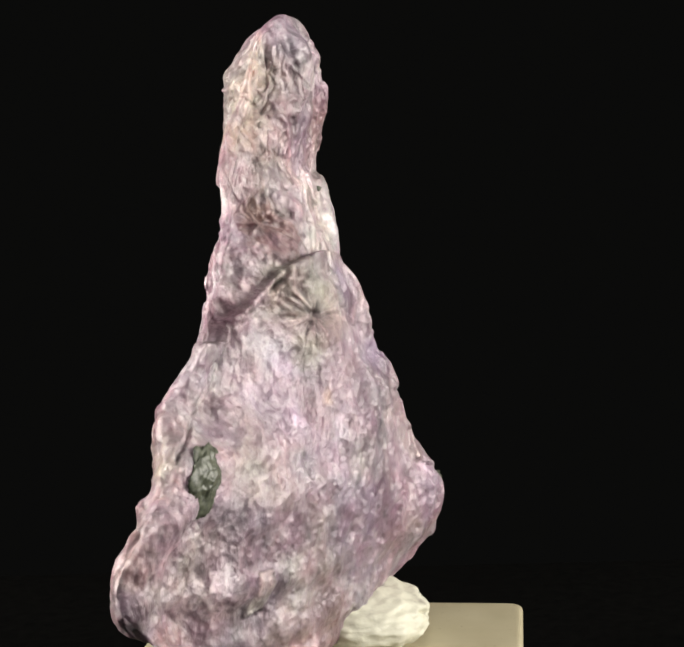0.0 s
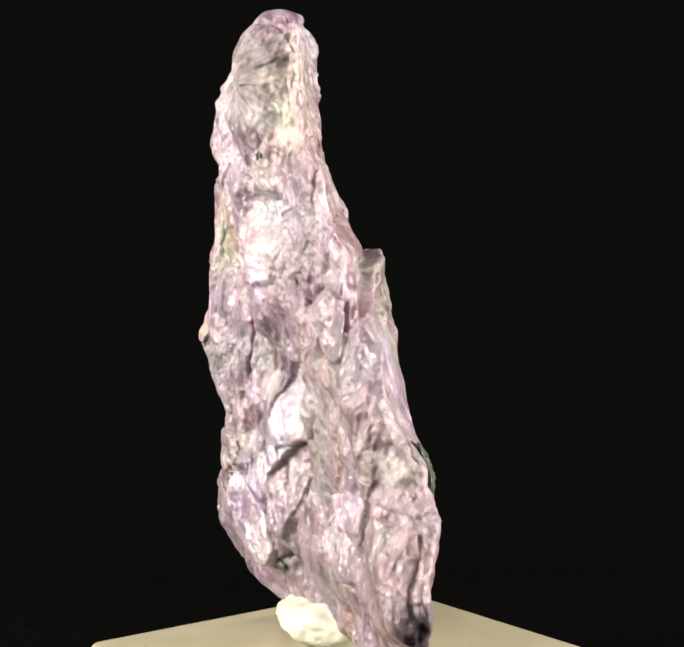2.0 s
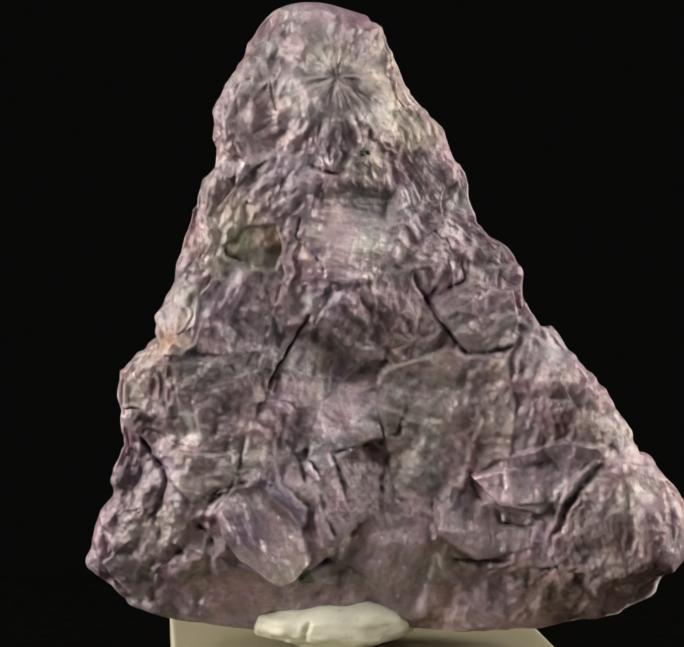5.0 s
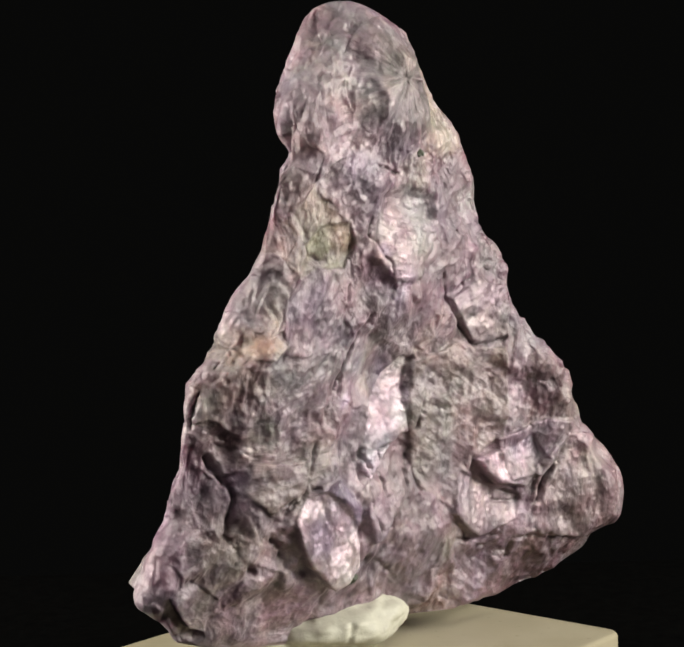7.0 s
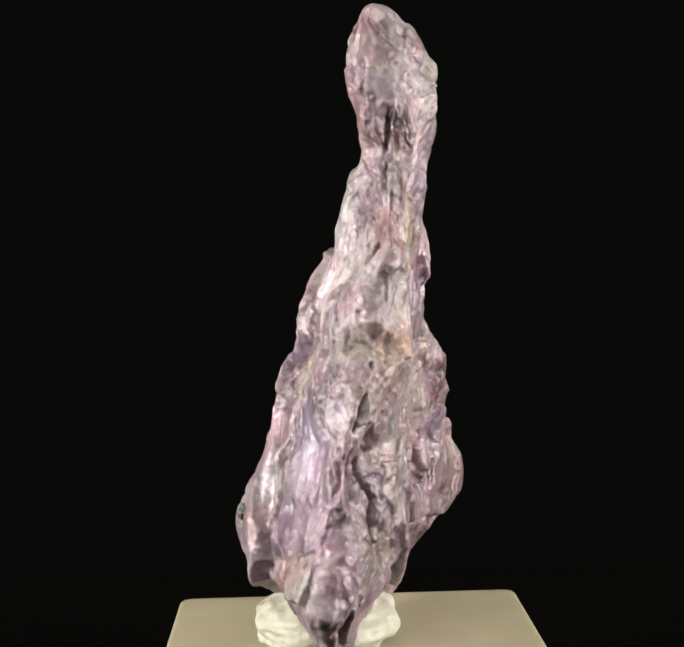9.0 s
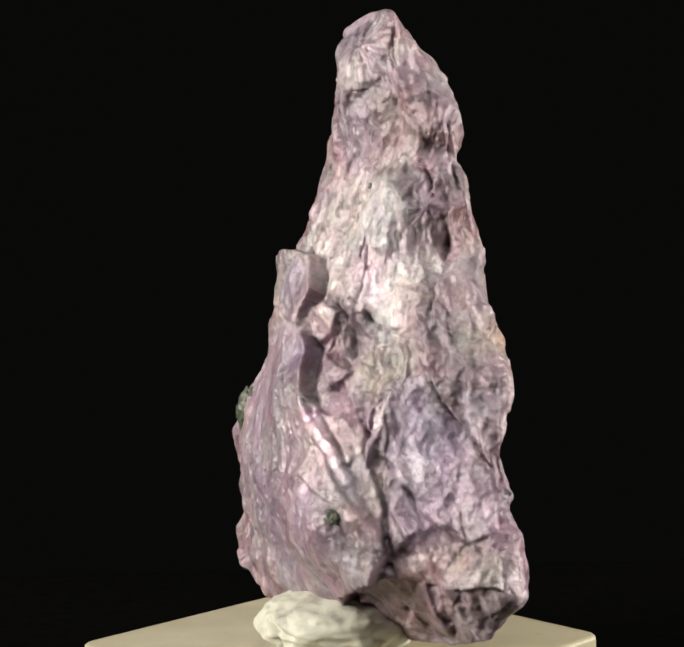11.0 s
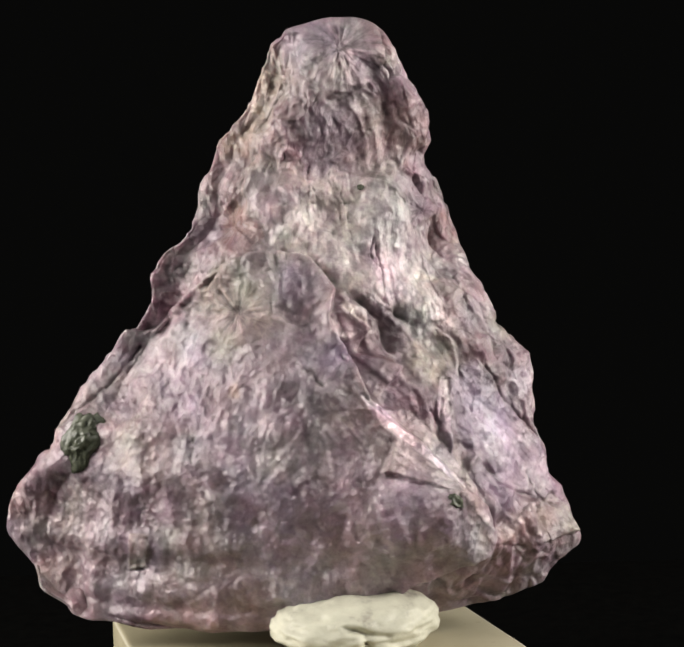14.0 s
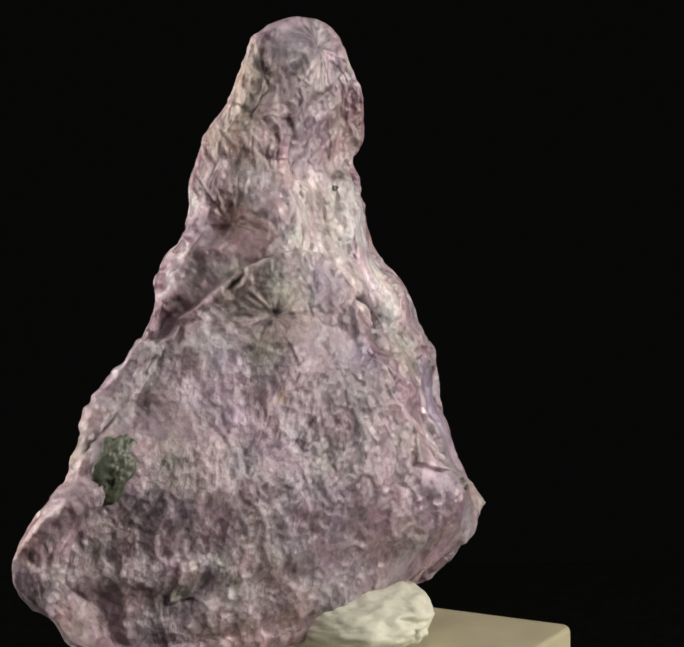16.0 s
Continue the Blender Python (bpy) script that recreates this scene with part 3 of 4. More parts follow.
crack(0.7, 2.6, (-34.8, -12.8, 28.1), (-32, -12.1, 24.5), (-29.4, -11.7, 20.5), (-28.2, -11.2, 17.6), (-26.5, -10.5, 13.6))
crack(0.3, 1, (-25.1, -11.8, 40.3), (-25.2, -12.4, 35.5), (-24.1, -10.9, 31))
crack(0.25, 0.9, (6.8, -11.3, 55.2), (6.7, -11.1, 50.6), (8.9, -10.3, 43.8))
crack(0.25, 0.9, (15.7, -9.2, 56.6), (13.7, -10.8, 54.2), (11.8, -10.8, 53))
crack(0.4, 1.4, (4.9, -8.9, 29.8), (2.6, -8.6, 25.2), (2.2, -8.6, 19.6), (0.5, -8.2, 16.3))
crack(0.5, 1.8, (4.4, -9.1, 21.1), (4.1, -8.6, 16.4), (5.7, -6.8, 11.3), (1, -7.4, 12.9), (-3.6, -6.8, 10.6))
crack(0.5, 1.8, (-15.1, -8.3, 12.9), (-19.2, -8.8, 12.7), (-24.4, -9.9, 13.2), (-24.5, -8.6, 9.1))
crack(0.25, 0.9, (-12.3, -8.2, 25.2), (-11.9, -8, 20.1), (-13.3, -8.2, 15.5))
crack(0.25, 0.8, (-17.3, -8.9, 26.1), (-17.4, -8.6, 22.1))
crack(0.25, 0.8, (-20.1, -9.1, 21.8), (-19.3, -8.9, 14.4))
crack(0.3, 1, (-16.2, -10.2, 52.6), (-16.6, -10, 49.9), (-13.5, -10, 48.3))
crack(0.35, 1.3, (-8.7, -9, 74), (-9.4, -9.5, 71.4), (-9.2, -11.6, 68.1))
crack(0.25, 0.8, (24.8, -6.7, 31.4), (21, -7.5, 29.3), (15, -9.3, 27.3))
crack(0.25, 0.8, (3.3, -12, 59.7), (4.7, -11.8, 56.3), (1.5, -12.2, 52.9), (1.1, -12, 50.6))
crack(0.3, 0.9, (27.3, -2.1, 7.6), (21.6, -5.2, 10.5))
plate(-1, 0.8, 0.35, 150, "silver", (0, 0), (-12.6, 47.2), (-18, 49.9), (-23, 48.2), (-23.5, 44.4), (-22.7, 41.3), (-17.1, 40.9), (-14.9, 43.8))
plate(-1, 0.5, 0.3, 95, "lilac", (0, 0), (-21.5, 26.9), (-29, 29.2), (-34.4, 28.4), (-29.2, 21), (-23.1, 21))
# brown cavity, its own colour deepened with painted shade
stain_or_shade((-9.2, -10.3, 70.9), 2.5, "umber", 0.55)
stain_or_shade((-5.5, -12.2, 73.1), 3.5, "rust", 0.35)
stain_or_shade((-4.5, -11.4, 78.7), 0.7, "umber", 0.8)
stain_or_shade((-4.7, -12.9, 66.8), 0.6, "umber", 0.8)
stain_or_shade((7.1, -9.3, 34.9), 1.2, "pearl", 0.9)
stain_or_shade((-37.2, -14.2, 21.9), 2.6, "bone", 0.7)
stain_or_shade((12.1, -10.8, 55.3), 2.6, "olive", 0.6)
stain_or_shade((15.5, -10.5, 39.7), 2.6, "blue", 0.6)
stain_or_shade((-1.6, -14.1, 74.7), 2, "blue", 0.5)
stain_or_shade((7.5, -11.3, 73.8), 3, "cream", 0.5)
stain_or_shade((-12.1, -9.7, 69.1), 2.5, "amber", 0.3)
# two bottom cavities, shaded by umber in the tint
stain_or_shade((-20.9, -8.6, 10.5), 3, "umber", 0.5)
stain_or_shade((-0.7, -7, 11.7), 3, "umber", 0.5)
stain_or_shade((-38.8, -9.8, 9.3), 3, "rust", 0.5)
stain_or_shade((-14.3, -8.3, 30.3), 4, "stone", 0.6)
stain_or_shade((0.1, -8.1, 36.7), 2.6, "plum", 0.3)
# broad face with the overlapping lobe
plate(1, 2.0, 0.7, 30, "lobe", (0, 0), (-8, 54.5), (-3.5, 53.5), (-0.5, 49), (-1.5, 45), (0.5, 41), (4, 33), (12.5, 26), (18.5, 20), (20, 16.5), (18.5, 13.5), (9, 9.5), (6, 6), (-6, -5), (-60, -5), (-60, 40), (-24, 43.5), (-19.5, 47.5), (-15.5, 52), (-11.5, 54))
plate(1, 0.3, 1.6, 88, "bone", (0, 0), (4, 64.5), (8, 63), (11.5, 59.5), (14, 49.5), (16, 44), (11, 44), (5.5, 47), (-1.5, 50.5), (-7.5, 56.5), (-3.5, 61.5), (1, 65.5))
plate(1, 0.9, 0.4, -52, "silver", (-0.2, -0.18), (4.3, 33.4), (9.6, 32.4), (14.4, 27.6), (18.2, 22.4), (19.8, 16.6), (17.8, 17.8), (14.2, 21.9), (9.2, 23.3), (4.8, 25.1), (6.2, 28.4))
plate(1, 1.1, 0.6, 60, "bone", (0.05, 0), (-1.7, 45.6), (1, 47.4), (3.9, 46.2), (3.6, 43.3), (1.1, 41.7), (-1.4, 43.3))
plate(1, 0.2, 2.0, -45, "violet", (0, 0), (14.3, 37.2), (19.7, 38.5), (24.2, 32.2), (29.1, 27.9), (30.1, 24.7), (26.3, 23.1), (27.9, 19.6), (24, 17), (18.7, 22.4), (16.4, 27.6))
plate(1, 0.8, 0.3, 65, "pearl", (-0.08, -0.23), (12.8, 32.4), (13.8, 36.7), (15.3, 36.2), (14.7, 30.2), (14.5, 27))
plate(1, 0.7, 0.3, 5, "stone", (0.12, -0.32), (28, 18.5), (30.2, 20), (32.5, 16.4), (33.3, 13.7), (26.5, 13.1), (26.4, 14.9))
plate(1, 0.6, 0.3, 60, "rose", (0, 0), (15.1, 5.4), (24.1, 13.2), (23, 4.9))
plate(1, 0.3, 1.0, 40, "rose", (0, 0), (-0.1, 39.4), (3.1, 41), (7.6, 39.5), (5.7, 36.2), (4.9, 33.4), (1.5, 36.2))
plate(1, 0.4, 0.25, 80, "cream", (0, 0), (-28.7, 10.8), (-28.4, 16.4), (-25.8, 16.5), (-26.2, 11.5))
plate(1, 0.5, 0.3, -35, "pearl", (-0.09, 0.04), (1.2, 36.2), (4.2, 34), (9, 29.1), (16.5, 23.2), (17.2, 20.9), (8.6, 27.5), (3.8, 31.2))
plate(1, 0.5, 0.3, -38, "lilac", (0, 0), (-1.1, 47.4), (4.2, 43.6), (2.3, 40.9), (8.7, 38.1), (5.9, 36.2), (1.6, 40.9))
plate(1, 0.6, 0.3, -40, "silver", (0.32, 0.32), (19.2, 9.5), (24.2, 7.7), (23.5, 5), (19.1, 6.4))
crack(0.4, 1.8, (19.5, 8, 16.1), (19.5, 6.7, 20.8), (17.4, 6.2, 24.5), (15.8, 5.3, 28.1), (12, 4.9, 32.3))
crack(0.25, 1.1, (4.5, -3.7, 61.8), (6, -2, 57.1), (6.6, 0, 51.4), (6.5, 1.4, 47.3))
crack(0.25, 0.9, (4.9, -4.3, 65.1), (8.3, -4.2, 62.1), (11, -4.8, 60.5), (11.8, -4.5, 57), (12.7, -4.7, 55.5))
crack(0.6, 2.2, (12.5, -6.4, 64), (13.7, -6.5, 61), (14.9, -8.1, 56.9), (16.4, -6, 52.8))
crack(0.5, 1.6, (14.9, -9.3, 64.5), (14.7, -7.2, 59.2), (16, -6.9, 54.6))
crack(0.35, 1.2, (21.3, -1.4, 44.2), (23.1, -2.8, 43.6), (23.9, -6.5, 43.2))
crack(0.2, 0.6, (2.9, 0.7, 52.3), (6.4, -0.2, 52.2), (9.3, -1, 51.5))
crack(0.4, 1.4, (13.6, 0.4, 43.3), (11.7, 1.2, 41), (11.6, 2.3, 39), (9.8, 2.5, 39.5))
crack(0.4, 1.5, (23, -1.6, 4.9), (25.4, 2.9, 11.1), (26.5, 3.7, 14.3))
crack(0.6, 2.2, (20, 7.6, 15), (17.9, 3.1, 8.7), (15.4, 2.2, 7.1), (11.1, 4.8, 8.8), (5.8, 3.9, 7.1))
crack(0.3, 1, (21, 0.1, 37.3), (24.2, -1.4, 32.2), (28.8, -1.8, 27.9))
crack(0.35, 1.2, (17.7, -3.6, 50.1), (19.1, -0.8, 45.6), (21.9, -1.4, 43.4))
# hollow beneath the lobe's rim, its shadow partly painted by the crack tint
crack(0.8, 1.7, (-3.1, 0.6, 53.8), (-0, 2.3, 50.2), (3.3, 2.6, 47.4), (5.6, 2, 44.5), (7.3, 2.3, 41))
crack(0.6, 1.8, (1.7, 7, 35.6), (4.3, 7, 33), (6, 6.2, 34.5))
crack(0.4, 1.2, (-0.3, 4.9, 40), (1.1, 6.7, 36.7))
crack(0.25, 0.8, (16.9, 6.2, 25.3), (19.3, 5, 24.4))
crack(0.3, 1, (26.4, 0.7, 22.5), (27.9, 1.5, 19.6), (27.2, 2.5, 17.4))
crack(0.2, 0.6, (-2.9, -4.3, 64.5), (-1.8, -3, 60.3), (-1.5, -0.8, 56.1))
crack(0.2, 0.6, (1.4, -4.2, 63.7), (2.3, -3, 59.5), (3.1, -0.4, 54.8))
crack(0.2, 0.6, (7.7, -3.4, 60), (8.3, -1.7, 54.7), (9.2, -0.4, 50.1))
crack(0.2, 0.6, (9.6, -3.6, 58.8), (9.9, -2.5, 54.7))
crack(0.2, 0.5, (-7.1, -2.9, 61), (-2.3, -3.3, 61.2), (4.1, -3.2, 60.1))
crack(0.2, 0.6, (-14.6, -8.7, 59.9), (-6.2, -1.3, 58), (-2.4, -1, 56.7))
crack(0.25, 0.8, (-9.2, 6, 27.9), (-7.9, 6.5, 25))
crack(0.25, 0.7, (-6.1, 4.8, 39.1), (-3.6, 6.4, 37.1))
# umber paints the shade of the deep hollow at this edge
stain_or_shade((15.5, -9.4, 61.6), 2.6, "umber", 0.6)
stain_or_shade((17, -8.9, 54.5), 2, "rust", 0.5)
stain_or_shade((1.7, -4, 82.9), 1.4, "rust", 0.7)
stain_or_shade((1.2, -3, 77.8), 2.6, "bone", 0.6)
stain_or_shade((9.9, -3.4, 78.9), 2, "silver", 0.6)
stain_or_shade((2.5, -4, 71.9), 3, "violet", 0.4)
stain_or_shade((12.6, -4.1, 73.1), 3, "rose", 0.6)
stain_or_shade((13.8, -5.6, 69.1), 2, "rust", 0.5)
stain_or_shade((10.7, 0.2, 46.8), 2.6, "bone", 0.8)
stain_or_shade((6, 0.2, 51.4), 4, "bone", 0.5)
stain_or_shade((16.5, 0.3, 43.4), 2.2, "bone", 0.7)
stain_or_shade((8.7, -4.9, 64.6), 3, "silver", 0.6)
stain_or_shade((7.2, 9.7, 23.7), 1.6, "pearl", 0.8)
stain_or_shade((-19.7, -0.1, 33.9), 1.8, "pearl", 0.6)
stain_or_shade((24.1, 2.5, 21.5), 2.4, "pearl", 0.5)
stain_or_shade((20, 3.8, 26), 3.5, "silver", 0.5)
stain_or_shade((25.6, 3, 18.6), 2, "rose", 0.6)
stain_or_shade((27.1, -1.8, 30.1), 4, "plum", 0.4)
stain_or_shade((-6.7, 5.2, 12.9), 5, "violet", 0.3)
stain_or_shade((13.8, 10.9, 18.3), 3, "violet", 0.3)
stain_or_shade((-15.2, 0.4, 41.6), 3, "olive", 0.5)
stain_or_shade((-10.4, 1.4, 50.2), 3, "cream", 0.3)
stain_or_shade((-10.3, 5.3, 32.5), 1.6, "rose", 0.6)
stain_or_shade((18.1, 8.8, 16.2), 1.5, "rust", 0.5)
stain_or_shade((23.3, 5.6, 15.9), 3, "rust", 0.5)
crack(0.35, 1.2, (-4.9, 5.6, 38), (-4, 5.9, 37.9), (-2.6, 6.8, 36.4))
crack(0.7, 2.2, (4.9, 1.7, 48.3), (8, 1, 46), (10.4, 0.6, 43.8))
crack(0.2, 0.9, (-2.2, -4.5, 66.3), (-3.1, -3, 60.9))
crack(0.2, 1, (6.6, -3.7, 61.4), (5.3, 0.1, 52.4), (4.7, 2.1, 47.1))
crack(0.6, 1.6, (-25.5, -9.7, 44), (-22.5, -9.6, 44.1), (-18.9, -8.5, 47.6), (-16.9, -4.5, 50.6), (-12.2, -1, 53.4), (-7.8, 0.3, 54.6))
crack(0.3, 0.9, (-8.4, 6.2, 32.5), (-7.4, 6.7, 30.1))
crack(0.3, 0.7, (4.2, 9.6, 23.3), (7.8, 9.7, 23.7), (12.7, 9.9, 22))
crack(0.35, 1.2, (14.1, 3.1, 35.4), (13.1, 6.2, 28.6), (11.5, 7.8, 26.6))
crack(0.2, 0.7, (-5.8, -4.8, 67.5), (-5.4, -4.6, 65.8))
crack(0.2, 0.6, (0.2, -4.3, 64.5), (-0.6, -3.2, 60.3))
crack(0.2, 0.6, (2.1, -4.3, 64.4), (1.3, -2.4, 58.4))
crack(0.2, 0.5, (-6.8, -2.5, 60.3), (-1.6, -3, 60.3), (3.6, -3.4, 60.5))
crack(0.2, 0.5, (-2.2, -1.4, 57.3), (2.7, -1, 56.1))
crack(0.25, 0.8, (5.3, 0.1, 52.4), (10.2, -1.6, 52))
crack(0.3, 1, (17.9, 0.6, 41.1), (16.6, 1.8, 37), (18.6, 1.5, 33.8))
crack(0.3, 0.9, (-19.7, 1.7, 26.3), (-20, 0.9, 29.1))
crack(0.3, 0.9, (-26.2, -1.3, 15.9), (-26.2, -2.9, 11.5), (-28.3, -4.1, 10.9))
crack(0.3, 0.9, (22, 6.5, 15.9), (24.2, 0.8, 8.5))
crack(0.3, 0.8, (-10.9, 1.7, 46), (-12.9, 0.4, 46.5))
stain_or_shade((-9.6, -7, 68), 0.8, "umber", 0.75)
stain_or_shade((-7.3, -5.3, 66.1), 1, "umber", 0.75)
stain_or_shade((-9.5, -3.6, 59.8), 0.9, "umber", 0.75)
stain_or_shade((-8.1, -4, 62.8), 0.7, "umber", 0.75)
stain_or_shade((-2.7, -0.2, 55.2), 0.8, "umber", 0.75)
stain_or_shade((-4.3, -0.8, 56.7), 0.7, "umber", 0.75)
stain_or_shade((5.6, -0.6, 54.2), 0.6, "umber", 0.75)
stain_or_shade((-17.6, 1, 34.4), 2.2, "rust", 0.5)
stain_or_shade((-17.6, 1, 34.4), 2.4, "plum", 0.5)
stain_or_shade((-17, 3.3, 24), 1.6, "rose", 0.7)
stain_or_shade((-22.3, -5.5, 41.1), 1.4, "plum", 0.7)
stain_or_shade((-6.1, 2.5, 49.9), 3.6, "violet", 0.6)
stain_or_shade((-1, 5, 40), 2.6, "violet", 0.5)
stain_or_shade((-15.2, -1.8, 46.5), 3.6, "stone", 0.4)
stain_or_shade((-10.8, 1.7, 47.1), 1.6, "cream", 0.6)
stain_or_shade((-1.5, 8.4, 21.3), 5.5, "rose", 0.45)
stain_or_shade((-12.7, 2.3, 5.3), 3, "rust", 0.5)
stain_or_shade((-20.4, -0.1, 6.2), 3, "rose", 0.6)
stain_or_shade((-13.9, 2.9, 35.8), 1.1, "amber", 0.7)
stain_or_shade((-10.1, 4.8, 15), 5, "violet", 0.35)
stain_or_shade((-23.2, 0.3, 20), 5, "plum", 0.35)
stain_or_shade((9.3, -4, 74.1), 3, "rust", 0.4)
stain_or_shade((20.3, 6, 20.9), 1, "pearl", 0.5)
stain_or_shade((25.8, 4.1, 13.3), 3, "lilac", 0.5)
stain_or_shade((-13, -6.8, 58.8), 2.4, "amber", 0.35)
stain_or_shade((-22.2, -0.2, 8.1), 1.4, "plum", 0.7)
stain_or_shade((2.9, -3.5, 82.3), 2, "rust", 0.35)
stain_or_shade((5.2, -6.2, 85.1), 2, "plum", 0.4)
stain_or_shade((-5.2, -5.9, 77.7), 2.5, "rose", 0.5)
# narrow flanks
crack(0.6, 2.2, (14.9, -9.1, 71.4), (15.7, -8.3, 69), (14.9, -8.2, 66.8), (16.1, -8, 62.6))
crack(0.5, 1.8, (25.5, -7, 41.3), (28.6, -6.6, 37.1), (28.8, -5.5, 33.4))
crack(0.3, 1, (24.4, -8.6, 41.3), (25.4, -8.9, 38.2))
crack(0.35, 1.4, (-8.9, -7.7, 35), (-7.7, -7.9, 29.7), (1, -8.2, 27.9), (-0.9, -8.2, 21.1))
crack(0.6, 2.4, (26.4, -6, 29.5), (23.2, -7.6, 24.3), (25.2, -7.8, 19.4), (21.2, -7.3, 14.8))
crack(0.5, 1.6, (16.4, 4.9, 28.2), (22.1, 3.7, 22.1), (32, 0.1, 17))
crack(0.4, 1.4, (26.9, -1.8, 30), (30.7, -3.2, 24), (32.1, -1, 18.2), (34, -2.6, 13.5))
crack(0.3, 1, (10, -3.4, 57.2), (12.3, -3.7, 53.9))
crack(0.3, 1, (13.6, -10.2, 73.6), (14.9, -9.7, 71), (11.7, -11.8, 72.3))
swell((15.4, -8.3, 67.8), 2.2, -1)
# shade of the flank's pits, painted in umber
stain_or_shade((15.7, -8.6, 68.9), 1.6, "umber", 0.7)
stain_or_shade((16, -8.1, 63.1), 1.2, "umber", 0.8)
stain_or_shade((12.2, -11.1, 66.8), 1.2, "rust", 0.6)
# large flank cavity, its darkness painted into the colour
stain_or_shade((24.8, -7.9, 19.9), 3.4, "umber", 0.55)
stain_or_shade((12.8, -9.6, 18.5), 2, "violet", 0.7)
stain_or_shade((20.8, 1.7, 29), 3.2, "pearl", 0.7)
stain_or_shade((27.6, -0, 23.3), 2.4, "pearl", 0.5)
stain_or_shade((14, -10.7, 55.5), 2.6, "olive", 0.5)
stain_or_shade((21.9, -9.8, 43.1), 2.2, "amber", 0.8)
stain_or_shade((23.9, -3.9, 43.2), 2.4, "stone", 0.6)
stain_or_shade((22.4, -7.6, 46.8), 2, "plum", 0.5)
stain_or_shade((28.7, -6.4, 37.6), 1.4, "rust", 0.6)
stain_or_shade((22.5, 5.4, 18.8), 3, "plum", 0.6)
stain_or_shade((16.9, -9.4, 33.5), 4, "silver", 0.5)
stain_or_shade((1.9, -12.3, 54.7), 1.2, "violet", 0.7)
stain_or_shade((2.9, -8.5, 36.9), 1.4, "cream", 0.6)
stain_or_shade((10.7, -8.2, 79), 1.4, "plum", 0.6)
crack(0.6, 1.8, (-10.5, -0.5, 54.2), (-16.2, -3.4, 50.2), (-18.4, -5.6, 47.2), (-25.8, -8.9, 43.1))
crack(0.5, 1.5, (-26.2, -8.6, 41), (-31.2, -9.2, 35.4), (-36.6, -9.5, 31.4), (-38.6, -10.5, 27.3))
crack(0.35, 1, (-4.7, -5.8, 81.8), (-5.8, -6.4, 75.5), (-9, -7.6, 70.8))
crack(0.3, 0.9, (-41.5, -12.9, 22.3), (-44.5, -12.6, 19), (-43.2, -11.3, 14.9))
stain_or_shade((-6.8, -10, 75.5), 4, "cream", 0.8)
stain_or_shade((-8.6, -11.4, 70.3), 3, "cream", 0.6)
stain_or_shade((-12.5, -5.9, 57.9), 2.6, "rust", 0.85)
stain_or_shade((-16.3, -3.2, 48.1), 1.6, "rust", 0.6)
stain_or_shade((-23.9, -9.1, 45.8), 1.2, "umber", 0.6)
stain_or_shade((-17.8, -9, 27.2), 1.6, "rust", 0.6)
stain_or_shade((-44.2, -12.3, 19.9), 2.4, "rust", 0.4)
stain_or_shade((-10.9, 1.8, 44.9), 2, "cream", 0.4)
stain_or_shade((-2.9, -3.4, 76.9), 2, "rose", 0.4)
stain_or_shade((-22.7, -5.1, 39.5), 3, "lilac", 0.4)
stain_or_shade((-23.5, 0.1, 16), 2, "cream", 0.4)


def line_distance(p, points, reach_all=False):
    """Distance of points p to a broken line."""
    best = np.full(len(p), 1e9)
    lo, hi = points.min(0) - 4, points.max(0) + 4
    near = np.flatnonzero(((p > lo) & (p < hi)).all(1))
    if not reach_all and len(near) < len(p):
        best[near] = line_distance(p[near], points, True)
        return best
    for a, b in zip(points[:-1], points[1:]):
        ab = b - a
        t = np.clip((p - a) @ ab / max(ab @ ab, 1e-9), 0, 1)
        best = np.minimum(best, np.linalg.norm(p - a - t[:, None] * ab, axis=1))
    return best


def polygon_distance(q, outline):
    """Signed distance to a closed outline, positive inside."""
    d = line_distance(q, np.concatenate([outline, outline[:1]]), True)
    inside = np.zeros(len(q), bool)
    for a, b in zip(outline, np.roll(outline, -1, 0)):
        crosses = (a[1] > q[:, 1]) != (b[1] > q[:, 1])
        with np.errstate(divide="ignore", invalid="ignore"):
            x = (b[0] - a[0]) * (q[:, 1] - a[1]) / (b[1] - a[1]) + a[0]
        inside ^= crosses & (q[:, 0] < x)
    return np.where(inside, d, -d)


def fibre_space(p, kind, angle, at):
    """Coordinates stretched along the fibres: slow along them, fast across."""
    if kind == "radial":
        d = p - at
        flat = np.hypot(d[:, 0], d[:, 2]) + 1e-6
        r = np.linalg.norm(d, axis=1)
        return np.stack([8.0 * d[:, 0] / flat, 8.0 * d[:, 2] / flat, r * 0.3], 1)
    c, s = math.cos(radians(angle)), math.sin(radians(angle))
    return np.stack([(p[:, 0] * c + p[:, 2] * s) * 0.16, -p[:, 0] * s + p[:, 2] * c, p[:, 1] * 0.8], 1)


